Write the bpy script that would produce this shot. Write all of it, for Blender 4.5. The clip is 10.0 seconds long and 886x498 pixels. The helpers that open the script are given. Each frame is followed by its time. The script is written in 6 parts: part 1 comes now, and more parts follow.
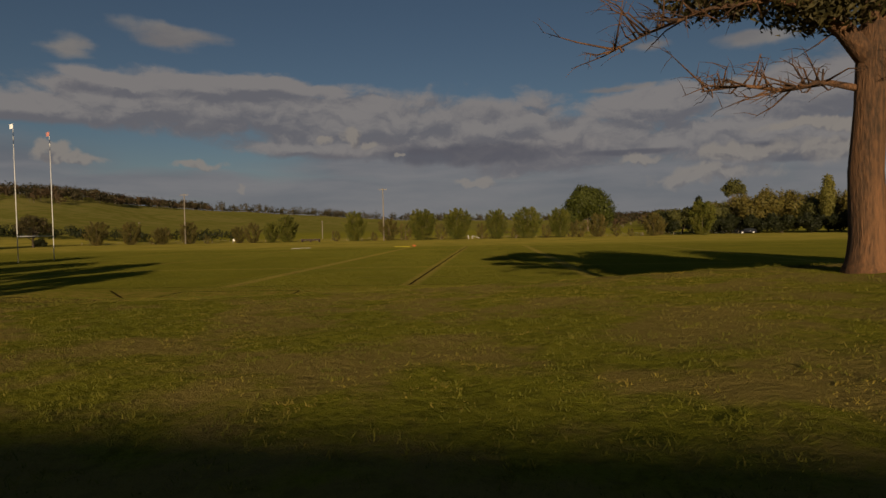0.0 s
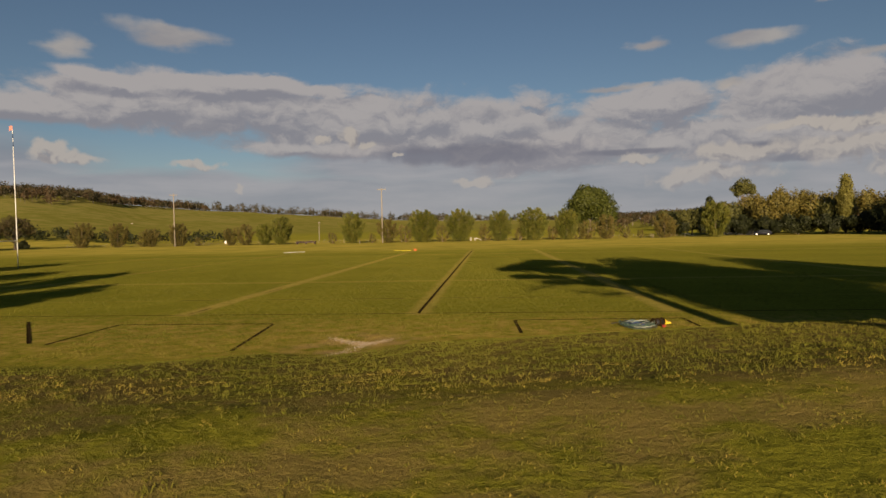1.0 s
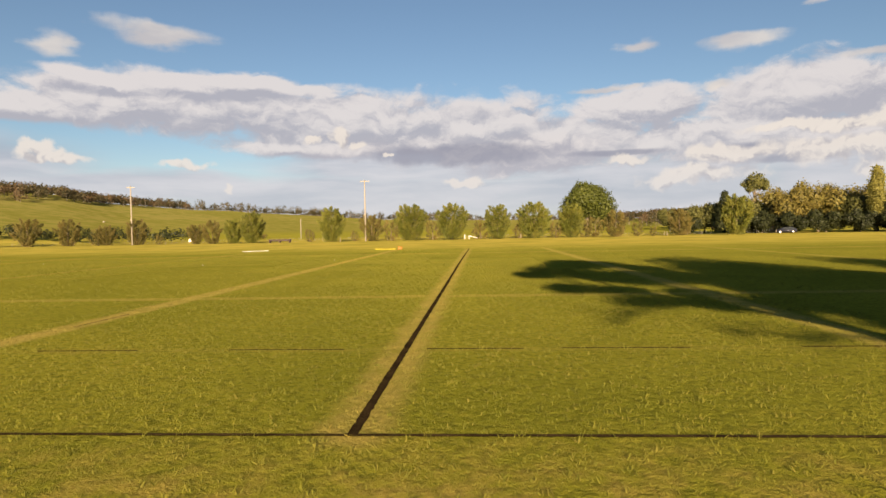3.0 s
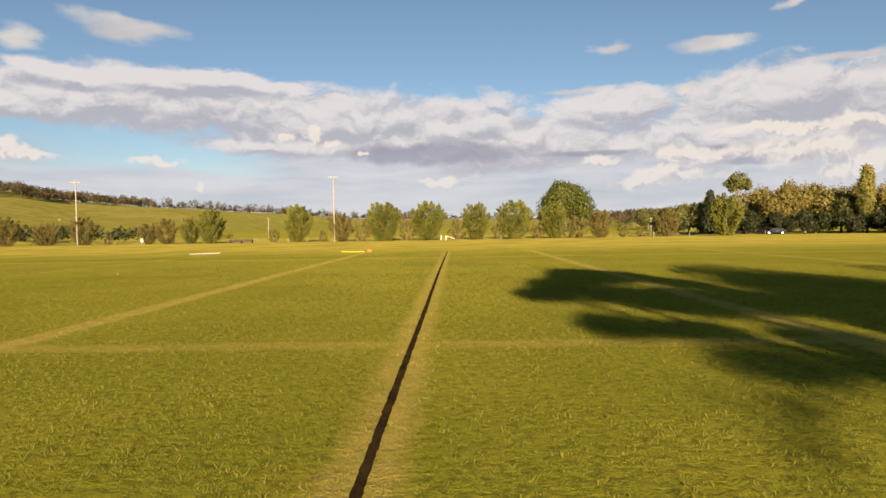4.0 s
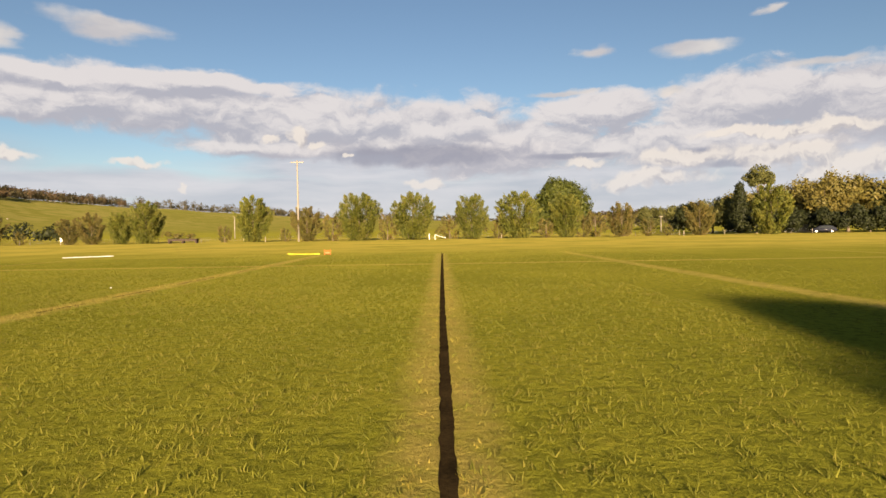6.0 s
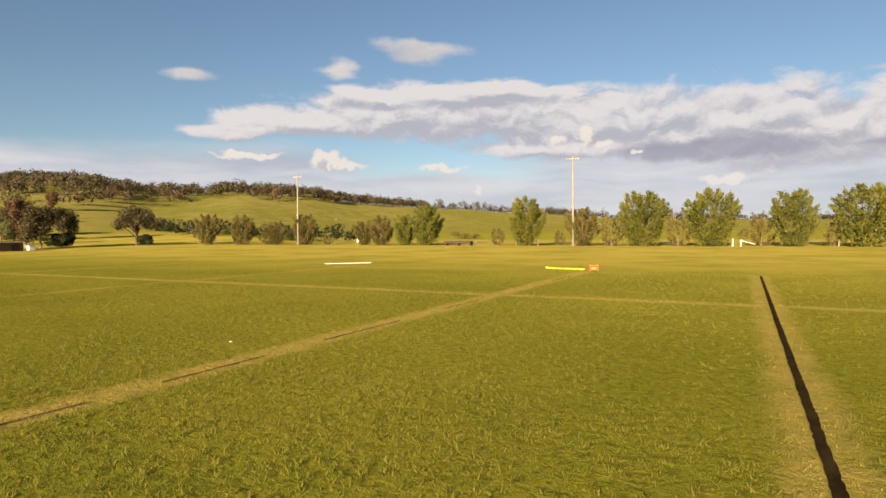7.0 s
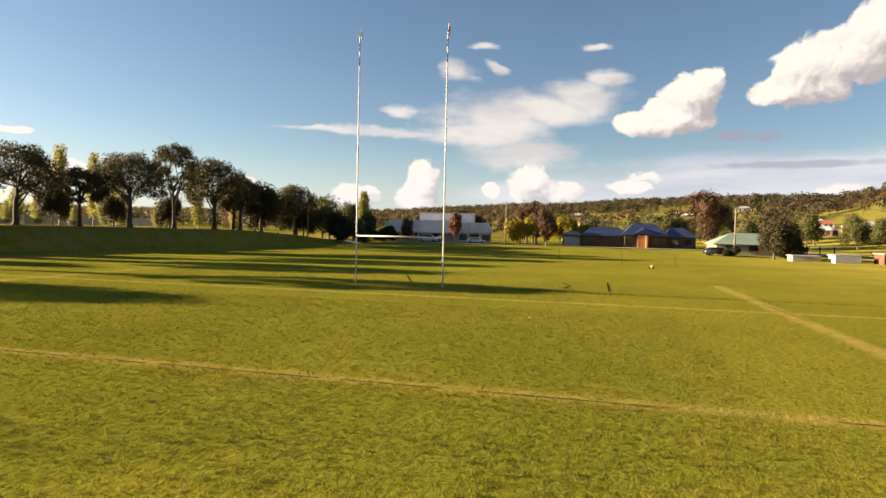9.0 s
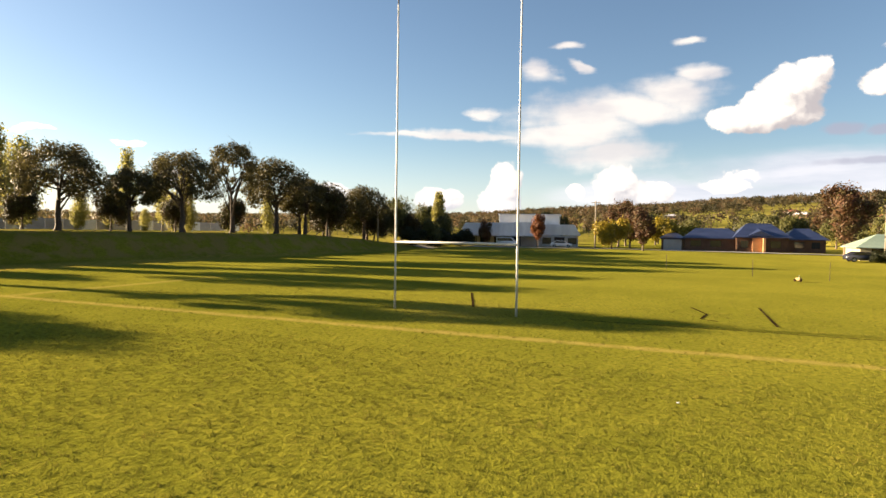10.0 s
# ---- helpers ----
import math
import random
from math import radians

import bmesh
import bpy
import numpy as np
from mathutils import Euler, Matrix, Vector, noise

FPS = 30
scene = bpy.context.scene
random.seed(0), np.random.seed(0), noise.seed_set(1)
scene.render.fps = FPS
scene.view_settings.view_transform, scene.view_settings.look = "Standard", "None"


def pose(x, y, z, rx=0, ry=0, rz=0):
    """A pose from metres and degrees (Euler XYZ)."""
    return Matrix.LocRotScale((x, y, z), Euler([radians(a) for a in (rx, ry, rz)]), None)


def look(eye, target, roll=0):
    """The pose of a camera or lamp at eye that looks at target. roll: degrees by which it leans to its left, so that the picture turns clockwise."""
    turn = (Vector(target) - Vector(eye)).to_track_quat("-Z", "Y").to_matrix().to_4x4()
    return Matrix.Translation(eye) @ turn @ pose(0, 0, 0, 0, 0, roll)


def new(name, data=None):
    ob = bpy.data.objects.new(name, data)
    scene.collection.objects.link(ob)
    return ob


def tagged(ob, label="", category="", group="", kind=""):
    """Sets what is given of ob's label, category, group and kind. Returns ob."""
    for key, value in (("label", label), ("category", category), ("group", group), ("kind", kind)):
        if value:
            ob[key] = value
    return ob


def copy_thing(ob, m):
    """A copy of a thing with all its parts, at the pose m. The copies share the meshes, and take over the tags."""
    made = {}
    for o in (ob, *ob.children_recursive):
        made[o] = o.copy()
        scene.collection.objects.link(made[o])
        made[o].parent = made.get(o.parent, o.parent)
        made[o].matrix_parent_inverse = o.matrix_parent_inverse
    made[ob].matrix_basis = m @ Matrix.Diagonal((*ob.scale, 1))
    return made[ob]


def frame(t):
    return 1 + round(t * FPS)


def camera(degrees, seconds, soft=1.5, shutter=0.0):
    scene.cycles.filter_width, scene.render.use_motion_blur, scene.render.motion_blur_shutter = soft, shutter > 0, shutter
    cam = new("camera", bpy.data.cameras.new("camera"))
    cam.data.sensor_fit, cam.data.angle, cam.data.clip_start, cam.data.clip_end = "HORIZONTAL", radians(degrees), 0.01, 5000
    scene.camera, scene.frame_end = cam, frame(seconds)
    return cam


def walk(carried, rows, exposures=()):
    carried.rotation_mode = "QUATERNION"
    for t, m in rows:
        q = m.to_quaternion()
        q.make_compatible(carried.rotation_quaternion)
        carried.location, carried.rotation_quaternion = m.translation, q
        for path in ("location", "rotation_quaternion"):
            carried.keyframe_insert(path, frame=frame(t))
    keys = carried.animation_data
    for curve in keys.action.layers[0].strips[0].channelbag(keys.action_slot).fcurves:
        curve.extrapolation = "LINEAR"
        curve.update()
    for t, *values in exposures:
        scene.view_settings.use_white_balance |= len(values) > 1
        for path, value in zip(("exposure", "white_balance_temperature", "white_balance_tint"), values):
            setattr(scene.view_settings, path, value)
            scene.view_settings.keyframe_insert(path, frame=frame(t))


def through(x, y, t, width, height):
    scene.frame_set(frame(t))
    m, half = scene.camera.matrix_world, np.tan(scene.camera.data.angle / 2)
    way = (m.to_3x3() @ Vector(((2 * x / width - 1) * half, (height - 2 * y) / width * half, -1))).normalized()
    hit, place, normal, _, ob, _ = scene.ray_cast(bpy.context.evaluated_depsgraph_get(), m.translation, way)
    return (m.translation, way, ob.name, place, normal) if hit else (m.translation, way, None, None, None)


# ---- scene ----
cam = camera(73.51, 10.0)
PATH = [(t, pose(x, y, z, 90 + p, r, w)) for t, x, y, z, w, p, r in (
    (0.00, 4.24, -30.13, 2.75, 4.65, -1.77, 1.10),
    (0.50, 3.40, -26.92, 2.98, 4.55, -1.72, 1.24),
    (1.00, 2.86, -23.18, 3.26, 4.48, -1.79, 1.11),
    (1.50, 2.61, -19.80, 3.33, 4.17, -1.78, 1.26),
    (2.00, 2.25, -15.96, 3.23, 3.52, -1.85, 1.31),
    (2.20, 2.07, -14.28, 3.04, 3.48, -1.85, 1.16),
    (2.75, 1.72, -9.39, 2.58, 3.61, -1.79, 1.05),
    (3.30, 1.45, -4.44, 2.42, 3.32, -1.77, 1.15),
    (3.50, 1.35, -2.71, 2.48, 2.91, -1.79, 1.17),
    (4.00, 1.02, 1.85, 2.60, 1.14, -1.88, 0.89),
    (4.50, 0.67, 6.85, 2.60, -0.04, -1.91, 1.15),
    (5.00, 0.41, 12.39, 2.38, -0.90, -1.91, 0.96),
    (5.20, 0.26, 14.80, 2.14, -1.02, -1.83, 0.84),
    (5.75, 0.04, 21.48, 1.77, -1.31, -1.70, 0.81),
    (6.30, -0.10, 27.59, 1.96, 3.40, -1.78, 1.01),
    (6.50, -0.19, 29.51, 2.20, 7.59, -1.87, 1.08),
    (7.00, -0.83, 34.89, 2.48, 26.73, -1.50, 0.40),
    (7.50, -1.77, 39.26, 3.18, 50.37, -1.81, -0.40),
    (8.00, -5.70, 44.26, 3.42, 72.69, -1.89, -0.77),
    (8.50, -9.75, 47.02, 3.46, 90.00, -1.73, -1.09),
    (9.00, -15.17, 48.24, 3.50, 103.58, -1.84, -1.27),
    (9.50, -20.17, 47.89, 3.59, 109.96, -1.86, -1.20),
    (10.00, -26.13, 46.00, 3.51, 111.57, -1.68, -0.87),
)]
walk(cam, PATH, exposures=[(t, e, 7000, 12) for t, e in ((0.0, -0.05), (0.5, 0.48), (1.0, 0.88), (2.0, 1.40), (3.3, 1.90), (5.5, 1.90), (7.5, 1.95), (8.5, 2.14), (9.5, 2.36), (10.0, 2.52))])

# ---- world, sun, exposure ----
SUN_AZ, SUN_EL = 183.19, 12.68   # degrees anticlockwise from +y; above the horizon
SUN_DIR = Vector((-math.sin(radians(SUN_AZ)) * math.cos(radians(SUN_EL)), math.cos(radians(SUN_AZ)) * math.cos(radians(SUN_EL)), math.sin(radians(SUN_EL))))


class Nodes:
    """A short way to write node trees."""

    def __init__(self, tree):
        self.tree = tree

    def add(self, kind, *ins, out=0, **props):
        n = self.tree.nodes.new(kind)
        for k, v in props.items():
            setattr(n, k, v)
        for i, v in enumerate(ins):
            if v is None:
                continue
            if isinstance(v, bpy.types.NodeSocket):
                self.tree.links.new(v, n.inputs[i])
            else:
                n.inputs[i].default_value = v
        return n.outputs[out]

    def m(self, op, *ins, clamp=False):
        return self.add("ShaderNodeMath", *ins, operation=op, use_clamp=clamp)

    def v(self, op, *ins, out=0):
        return self.add("ShaderNodeVectorMath", *ins, operation=op, out=out)

    def noise(self, vec, scale, detail=4.0, rough=0.55, out=0, distortion=0.0):
        n = self.tree.nodes.new("ShaderNodeTexNoise")
        self.tree.links.new(vec, n.inputs["Vector"])
        n.inputs["Scale"].default_value, n.inputs["Detail"].default_value = scale, detail
        n.inputs["Roughness"].default_value, n.inputs["Distortion"].default_value = rough, distortion
        return n.outputs[out]

    def step(self, x, lo, hi):
        n = self.tree.nodes.new("ShaderNodeMapRange")
        n.interpolation_type = "SMOOTHSTEP"
        self.tree.links.new(x, n.inputs[0])
        n.inputs[1].default_value, n.inputs[2].default_value = lo, hi
        return n.outputs[0]

    def lerp(self, x, a, b, c, d):
        n = self.tree.nodes.new("ShaderNodeMapRange")
        self.tree.links.new(x, n.inputs[0])
        for i, q in enumerate((a, b, c, d)):
            n.inputs[i + 1].default_value = q
        return n.outputs[0]

    def mix(self, fac, a, b, blend="MIX"):
        n = self.tree.nodes.new("ShaderNodeMix")
        n.data_type, n.blend_type = "RGBA", blend
        for i, v in ((0, fac), (6, a), (7, b)):
            if isinstance(v, bpy.types.NodeSocket):
                self.tree.links.new(v, n.inputs[i])
            elif i == 0:
                n.inputs[0].default_value = v
            else:
                n.inputs[i].default_value = (*v, 1.0)
        return n.outputs[2]


# clouds: centre azimuth, centre elevation, half width, half height, in degrees
BANK = ((27, 11.2, 13, 2.6), (12, 10.2, 14, 2.6), (0, 9.6, 11, 2.8), (39, 10.4, 9, 1.3), (33, 13.3, 6, 0.7), (22, 13.4, 9, 0.9), (44, 9.6, 6, 0.7),
        (-5, 8.0, 11, 2.8), (-14.5, 11.0, 6, 1.7), (-28, 10.8, 9, 2.6), (-38, 9.8, 10, 3.2), (-48, 9, 10, 3.4), (-24, 7.6, 14, 2.2), (16, 8.2, 8, 1.0))
LOW = ((4, 6.4, 17, 2.4), (10, 3.2, 24, 2.6), (-15, 3.4, 20, 3.4), (-36, 4.5, 18, 4.0), (30, 4.2, 14, 1.5),
       (75, 5.4, 15, 1.8), (60, 5.2, 13, 2.3), (88, 3.8, 12, 1.5), (47, 5.6, 14, 2.4))
BRIGHT = ((-19.5, 4.4, 5.5, 1.0), (-22, 6.2, 4.5, 1.0), (1.2, 4.6, 2.4, 0.55), (13.2, 8.9, 1.1, 1.1), (11.4, 8.2, 1.0, 0.5), (15.5, 8.6, 0.8, 0.4), (8.6, 7.0, 0.6, 0.35), (36.5, 6.6, 3.0, 0.6), (37.6, 7.3, 1.4, 0.7),
          (-30, 6.0, 6, 1.2), (-33, 8.0, 5, 0.8), (-27.5, 8.2, 5, 0.5), (23.2, 4.3, 0.6, 0.5), (45, 7.2, 3.2, 0.35), (27, 6.3, 2.4, 0.5), (-35, 5.0, 5, 1.4), (-13.5, 6.4, 2.4, 0.6), (70, 4.0, 2.0, 0.6), (85, 5.2, 1.6, 0.35))
CUMULUS = ((74.6, 12.0, 2.2, 1.2), (85.6, 10.2, 2.2, 1.2), (64.8, 13.4, 1.8, 1.2), (82.6, 10.6, 3.4, 1.7), (81.4, 12.2, 2.6, 1.9), (79.8, 13.4, 1.7, 1.3), (83.8, 9.8, 2.2, 1.0), (72.4, 12.4, 3.6, 1.9), (70, 14.2, 4.2, 2.4), (67.6, 16.0, 2.8, 2.2),
           (66.0, 14.6, 2.4, 1.8), (73.2, 13.8, 2.4, 1.8), (105.8, 4.4, 1.5, 2.8), (106.2, 2.6, 2.2, 1.4), (95.4, 4.4, 2.2, 2.0), (93, 3.6, 2.6, 1.4), (99, 3.9, 0.9, 0.9), (112, 3.0, 2.6, 1.3), (122, 3.6, 2.0, 1.0), (136, 4.4, 1.6, 1.0),
           (86.5, 4.4, 2.2, 0.7), (139.5, 7.1, 1.2, 0.3), (146.5, 7.6, 1.8, 0.3))
VEIL = ((96.5, 11.2, 8.0, 1.5), (91, 12.4, 4.5, 1.7), (88.5, 14.0, 2.2, 0.9), (99, 9.4, 6, 1.5), (108, 9.4, 6, 0.5), (113, 9.3, 6, 0.25), (96, 7.4, 5.5, 1.8), (102, 14.8, 1.6, 1.1), (98.4, 15.2, 0.8, 0.6), (89.2, 17.2, 1.4, 0.4), (99.8, 17.2, 1.4, 0.4), (107, 11.4, 1.8, 0.5),
        (28.7, 17.2, 4.2, 0.8), (-15.6, 16.2, 1.6, 0.6), (-23.6, 15.4, 3.2, 0.6), (-33, 13.0, 2.6, 0.35), (-29, 17.4, 1.0, 0.3), (-20.5, 12.4, 1.4, 0.4), (49.6, 13.9, 2.2, 0.5), (29.5, 16.7, 3.0, 0.7), (37.4, 15.1, 1.8, 0.9), (-12, 12.8, 2.4, 0.3))
DARK = ((78.1, 8.7, 1.7, 0.5), (75.6, 8.5, 1.1, 0.4), (73, 6.1, 6, 0.35), (-23.6, 6.4, 1.6, 0.7), (-27, 5.4, 3.4, 0.4), (2, 7.2, 9, 1.0), (-13, 6.9, 4, 0.35))


def make_world():
    w = bpy.data.worlds.new("sky")
    w.use_nodes = True
    t = w.node_tree
    t.nodes.clear()
    n = Nodes(t)
    sky = t.nodes.new("ShaderNodeTexSky")
    sky.sky_type, sky.sun_disc = "NISHITA", False
    sky.sun_elevation, sky.sun_rotation = radians(SUN_EL), radians(360 - SUN_AZ)
    sky.altitude, sky.air_density, sky.dust_density, sky.ozone_density = 600, 1.0, 0.75, 2.4
    blue = n.v("SCALE", sky.outputs[0], None)
    blue.node.inputs["Scale"].default_value = SKY
    d = n.add("ShaderNodeTexCoord", out=0)
    sep = n.add("ShaderNodeSeparateXYZ", d).node
    az = n.m("MULTIPLY", n.m("ARCTAN2", n.m("MULTIPLY", sep.outputs[0], -1.0), sep.outputs[1]), 57.29578)
    el = n.m("MULTIPLY", n.m("ARCSINE", sep.outputs[2]), 57.29578)
    p = n.add("ShaderNodeCombineXYZ", az, el, 0.0)
    ps = n.v("MULTIPLY", p, (0.8, 2.6, 1.0))                       # flattened, as layers seen from below
    half = (0.5, 0.5, 0.5)
    warp = n.v("MULTIPLY", n.v("SUBTRACT", n.noise(ps, 0.11, 6.0, 0.5, out=1), half), (9.0, 2.8, 0.0))
    q = n.v("ADD", p, warp)
    warp2 = n.v("MULTIPLY", n.v("SUBTRACT", n.noise(p, 0.34, 8.0, 0.56, out=1), half), (3.6, 3.0, 0.0))
    q2 = n.v("ADD", p, warp2)

    def union(blobs, at):
        total = None
        for a, e, ra, re in blobs:
            k = n.v("LENGTH", n.v("MULTIPLY_ADD", at, (1 / ra, 1 / re, 0.0), (-a / ra, -e / re, 0.0)), out=1)
            one = n.m("SUBTRACT", 1.0, k)
            total = one if total is None else n.m("MAXIMUM", total, one)
        return total

    def billow(at, scale):
        """Rounded heads, as on heaped clouds."""
        vo = t.nodes.new("ShaderNodeTexVoronoi")
        vo.feature = "SMOOTH_F1"
        t.links.new(at, vo.inputs["Vector"])
        vo.inputs["Scale"].default_value = scale
        vo.inputs["Detail"].default_value, vo.inputs["Roughness"].default_value = 2.0, 0.5
        return n.m("SUBTRACT", 1.0, vo.outputs["Distance"])

    fine = n.noise(ps, 0.13, 7.0, 0.52)                             # rolls of the layer clouds
    streak = n.noise(n.v("MULTIPLY", q, (0.35, 3.2, 1.0)), 0.16, 6.0, 0.55)
    broad = n.noise(n.v("ADD", ps, (40.0, 0.0, 0.0)), 0.07, 5.0, 0.55)
    puff = n.noise(p, 0.5, 7.0, 0.55)
    heads = billow(q2, 0.75)
    heads_up = billow(n.v("ADD", q2, (0.25, 0.3, 0.0)), 0.75)

    def folds(at):
        """Heaped folds of the layer, a little wider than high."""
        return n.noise(n.v("MULTIPLY", at, (0.62, 1.35, 1.0)), 0.30, 9.0, 0.60, distortion=0.35)

    def cover(blobs, at, amp, lo, hi, tex):
        u = union(blobs, at)
        return n.step(n.m("ADD", u, n.m("MULTIPLY_ADD", tex, amp, -amp / 2)), lo, hi)

    low = cover(LOW, q, 1.2, -0.4, 0.5, broad)
    layer = union(BANK, q)
    bank = n.step(n.m("ADD", layer, n.m("ADD", n.m("MULTIPLY_ADD", fine, 1.2, -0.6), n.m("ADD", n.m("MULTIPLY_ADD", folds(q2), 1.3, -0.65), n.m("MULTIPLY_ADD", puff, 0.5, -0.25)))), -0.30, 0.24)
    lit_heads = n.m("MULTIPLY", n.m("SUBTRACT", heads, heads_up), 1.6)
    bu = union(BRIGHT, q2)
    bright = n.step(n.m("ADD", bu, n.m("ADD", n.m("MULTIPLY_ADD", heads, 0.4, -0.16), n.m("MULTIPLY_ADD", puff, 1.1, -0.55))), -0.14, 0.42)
    q3 = n.v("MULTIPLY_ADD", warp2, (0.62, 0.55, 0.0), p)
    cu = union(CUMULUS, q3)
    cumulus = n.step(n.m("ADD", cu, n.m("ADD", n.m("MULTIPLY_ADD", heads, 0.35, -0.08), n.m("MULTIPLY_ADD", puff, 0.3, -0.15))), -0.04, 0.16)
    veil = cover(VEIL, n.v("MULTIPLY_ADD", warp2, (0.5, 0.3, 0.0), q), 1.7, -0.3, 0.65, n.m("ADD", n.m("MULTIPLY", streak, 0.55), n.m("MULTIPLY", puff, 0.45)))
    dark = cover(DARK, n.v("MULTIPLY_ADD", warp, (0.35, 0.35, 0.0), p), 1.1, -0.25, 0.4, puff)
    # light from the low sun: pale tops, lavender-grey undersides
    top = n.m("SUBTRACT", layer, union(BANK, n.v("ADD", q, (0.8, 1.0, 0.0))))
    rolls = n.m("SUBTRACT", folds(q2), folds(n.v("ADD", q2, (0.25, 0.75, 0.0))))
    relief = n.m("ADD", n.m("MULTIPLY_ADD", top, 0.8, 0.10), n.m("ADD", n.m("MULTIPLY_ADD", rolls, 2.6, 0.30), n.m("ADD", n.m("MULTIPLY_ADD", streak, 0.5, -0.25), n.m("MULTIPLY_ADD", fine, 0.7, -0.35))), clamp=True)
    bank_colour = n.mix(n.step(relief, 0.0, 0.85), CLOUD_SHADE, CLOUD_LIT)
    low_colour = n.mix(n.step(n.m("ADD", n.m("MULTIPLY", broad, 0.5), n.m("MULTIPLY", streak, 0.5)), 0.34, 0.64), (0.108, 0.121, 0.150), (0.189, 0.189, 0.207))
    above = union(CUMULUS, n.v("ADD", q3, (1.3, 1.3, 0.0)))
    lift = n.m("ADD", n.m("MULTIPLY", n.m("SUBTRACT", cu, above), 0.75), n.m("ADD", n.m("MULTIPLY", lit_heads, 0.45), n.m("MULTIPLY_ADD", puff, 0.5, 0.26)), clamp=True)
    cum_colour = n.mix(n.step(lift, 0.0, 1.0), (0.105, 0.101, 0.108), CLOUD_WHITE)
    above2 = union(BRIGHT, n.v("ADD", q2, (0.4, 0.7, 0.0)))
    lift2 = n.m("ADD", n.m("MULTIPLY", n.m("SUBTRACT", bu, above2), 0.5), n.m("ADD", lit_heads, n.m("MULTIPLY_ADD", puff, 1.2, 0.0)), clamp=True)
    bright_colour = n.mix(n.step(lift2, 0.05, 0.85), (0.137, 0.134, 0.144), CLOUD_WHITE)
    c = n.mix(n.m("MULTIPLY", low, 0.88), blue, low_colour)
    c = n.mix(n.m("MULTIPLY", bank, 0.92), c, bank_colour)
    c = n.mix(n.m("MULTIPLY", veil, 0.8), c, n.mix(n.step(fine, 0.35, 0.62), (0.162, 0.155, 0.158), tuple(v * 0.95 for v in CLOUD_WHITE)))
    c = n.mix(n.m("MULTIPLY", dark, 0.75), c, (0.081, 0.086, 0.112))
    c = n.mix(n.m("MULTIPLY", bright, 0.9), c, bright_colour)
    c = n.mix(cumulus, c, cum_colour)
    haze = n.step(el, 9.0, -1.0)
    c = n.mix(n.m("MULTIPLY", haze, 0.5), c, (0.170, 0.187, 0.216))
    bg = n.add("ShaderNodeBackground", c, 1.0)
    t.links.new(bg, t.nodes.new("ShaderNodeOutputWorld").inputs[0])
    scene.world = w


SKY = 0.034
CLOUD_SHADE, CLOUD_LIT, CLOUD_WHITE = (0.122, 0.124, 0.145), (0.204, 0.198, 0.203), (0.226, 0.214, 0.202)
make_world()
sun = new("sun", bpy.data.lights.new("sun", "SUN"))
sun.data.energy, sun.data.angle, sun.data.color = 5.0, radians(0.55), (1.0, 0.80, 0.55)
sun.matrix_world = look(SUN_DIR * 100, (0, 0, 0))

# ---- materials ----


def material(name, rough=0.8, metal=0.0, spec=0.5):
    mt = bpy.data.materials.new(name)
    mt.use_nodes = True
    b = mt.node_tree.nodes["Principled BSDF"]
    b.inputs["Roughness"].default_value, b.inputs["Metallic"].default_value = rough, metal
    b.inputs["Specular IOR Level"].default_value = spec
    return mt, Nodes(mt.node_tree), b


def put(nn, b, colour=None, bump=None, strength=0.4, distance=0.02, rough=None):
    if colour is not None:
        nn.tree.links.new(colour, b.inputs["Base Color"])
    if rough is not None:
        nn.tree.links.new(rough, b.inputs["Roughness"])
    if bump is not None:
        bm = nn.tree.nodes.new("ShaderNodeBump")
        bm.inputs["Strength"].default_value, bm.inputs["Distance"].default_value = strength, distance
        nn.tree.links.new(bump, bm.inputs["Height"])
        nn.tree.links.new(bm.outputs[0], b.inputs["Normal"])


def mottled(name, dark, light, scale=3.0, rough=0.75, metal=0.0, bump=0.25, spec=0.4, stretch=(1, 1, 1), deep=0.01):
    """A surface with grain and larger stains."""
    mt, n, b = material(name, rough, metal, spec)
    pos = n.v("MULTIPLY", n.add("ShaderNodeTexCoord", out=3), stretch)
    big, small = n.noise(pos, scale * 0.25, 4.0), n.noise(pos, scale * 4, 5.0, 0.65)
    f = n.m("ADD", n.m("MULTIPLY", big, 0.6), n.m("MULTIPLY", small, 0.4))
    put(n, b, n.mix(n.step(f, 0.32, 0.68), dark, light), small, bump, deep)
    return mt


def leafy(name, dark, light, patch=None, through=0.25):
    """Leaves: each its own tint, larger patches of another tone, a little light coming through."""
    mt, n, b = material(name, 0.6, 0.0, 0.25)
    rnd = n.add("ShaderNodeNewGeometry", out=8)
    tone = n.add("ShaderNodeObjectInfo", out=5)
    big = n.noise(n.add("ShaderNodeTexCoord", out=3), 0.55, 3.0)
    mid = n.noise(n.add("ShaderNodeTexCoord", out=3), 1.9, 2.0)
    c = n.mix(n.m("ADD", n.m("MULTIPLY", rnd, 0.6), n.m("MULTIPLY", n.step(n.m("ADD", n.m("MULTIPLY", big, 0.4), n.m("MULTIPLY", mid, 0.6)), 0.38, 0.62), 0.4)), dark, light)
    if patch:
        c = n.mix(n.m("MULTIPLY", n.step(n.m("ADD", big, n.m("MULTIPLY_ADD", rnd, 0.25, -0.12)), 0.48, 0.62), 0.85), c, patch)
    c = n.mix(n.m("MULTIPLY", tone, 0.25), c, tuple(v * 0.6 for v in dark))
    put(n, b, c)
    tr = n.add("ShaderNodeBsdfTranslucent", c)
    mixed = n.add("ShaderNodeMixShader", through, b.outputs[0], tr)
    n.tree.links.new(mixed, n.tree.nodes["Material Output"].inputs[0])
    return mt


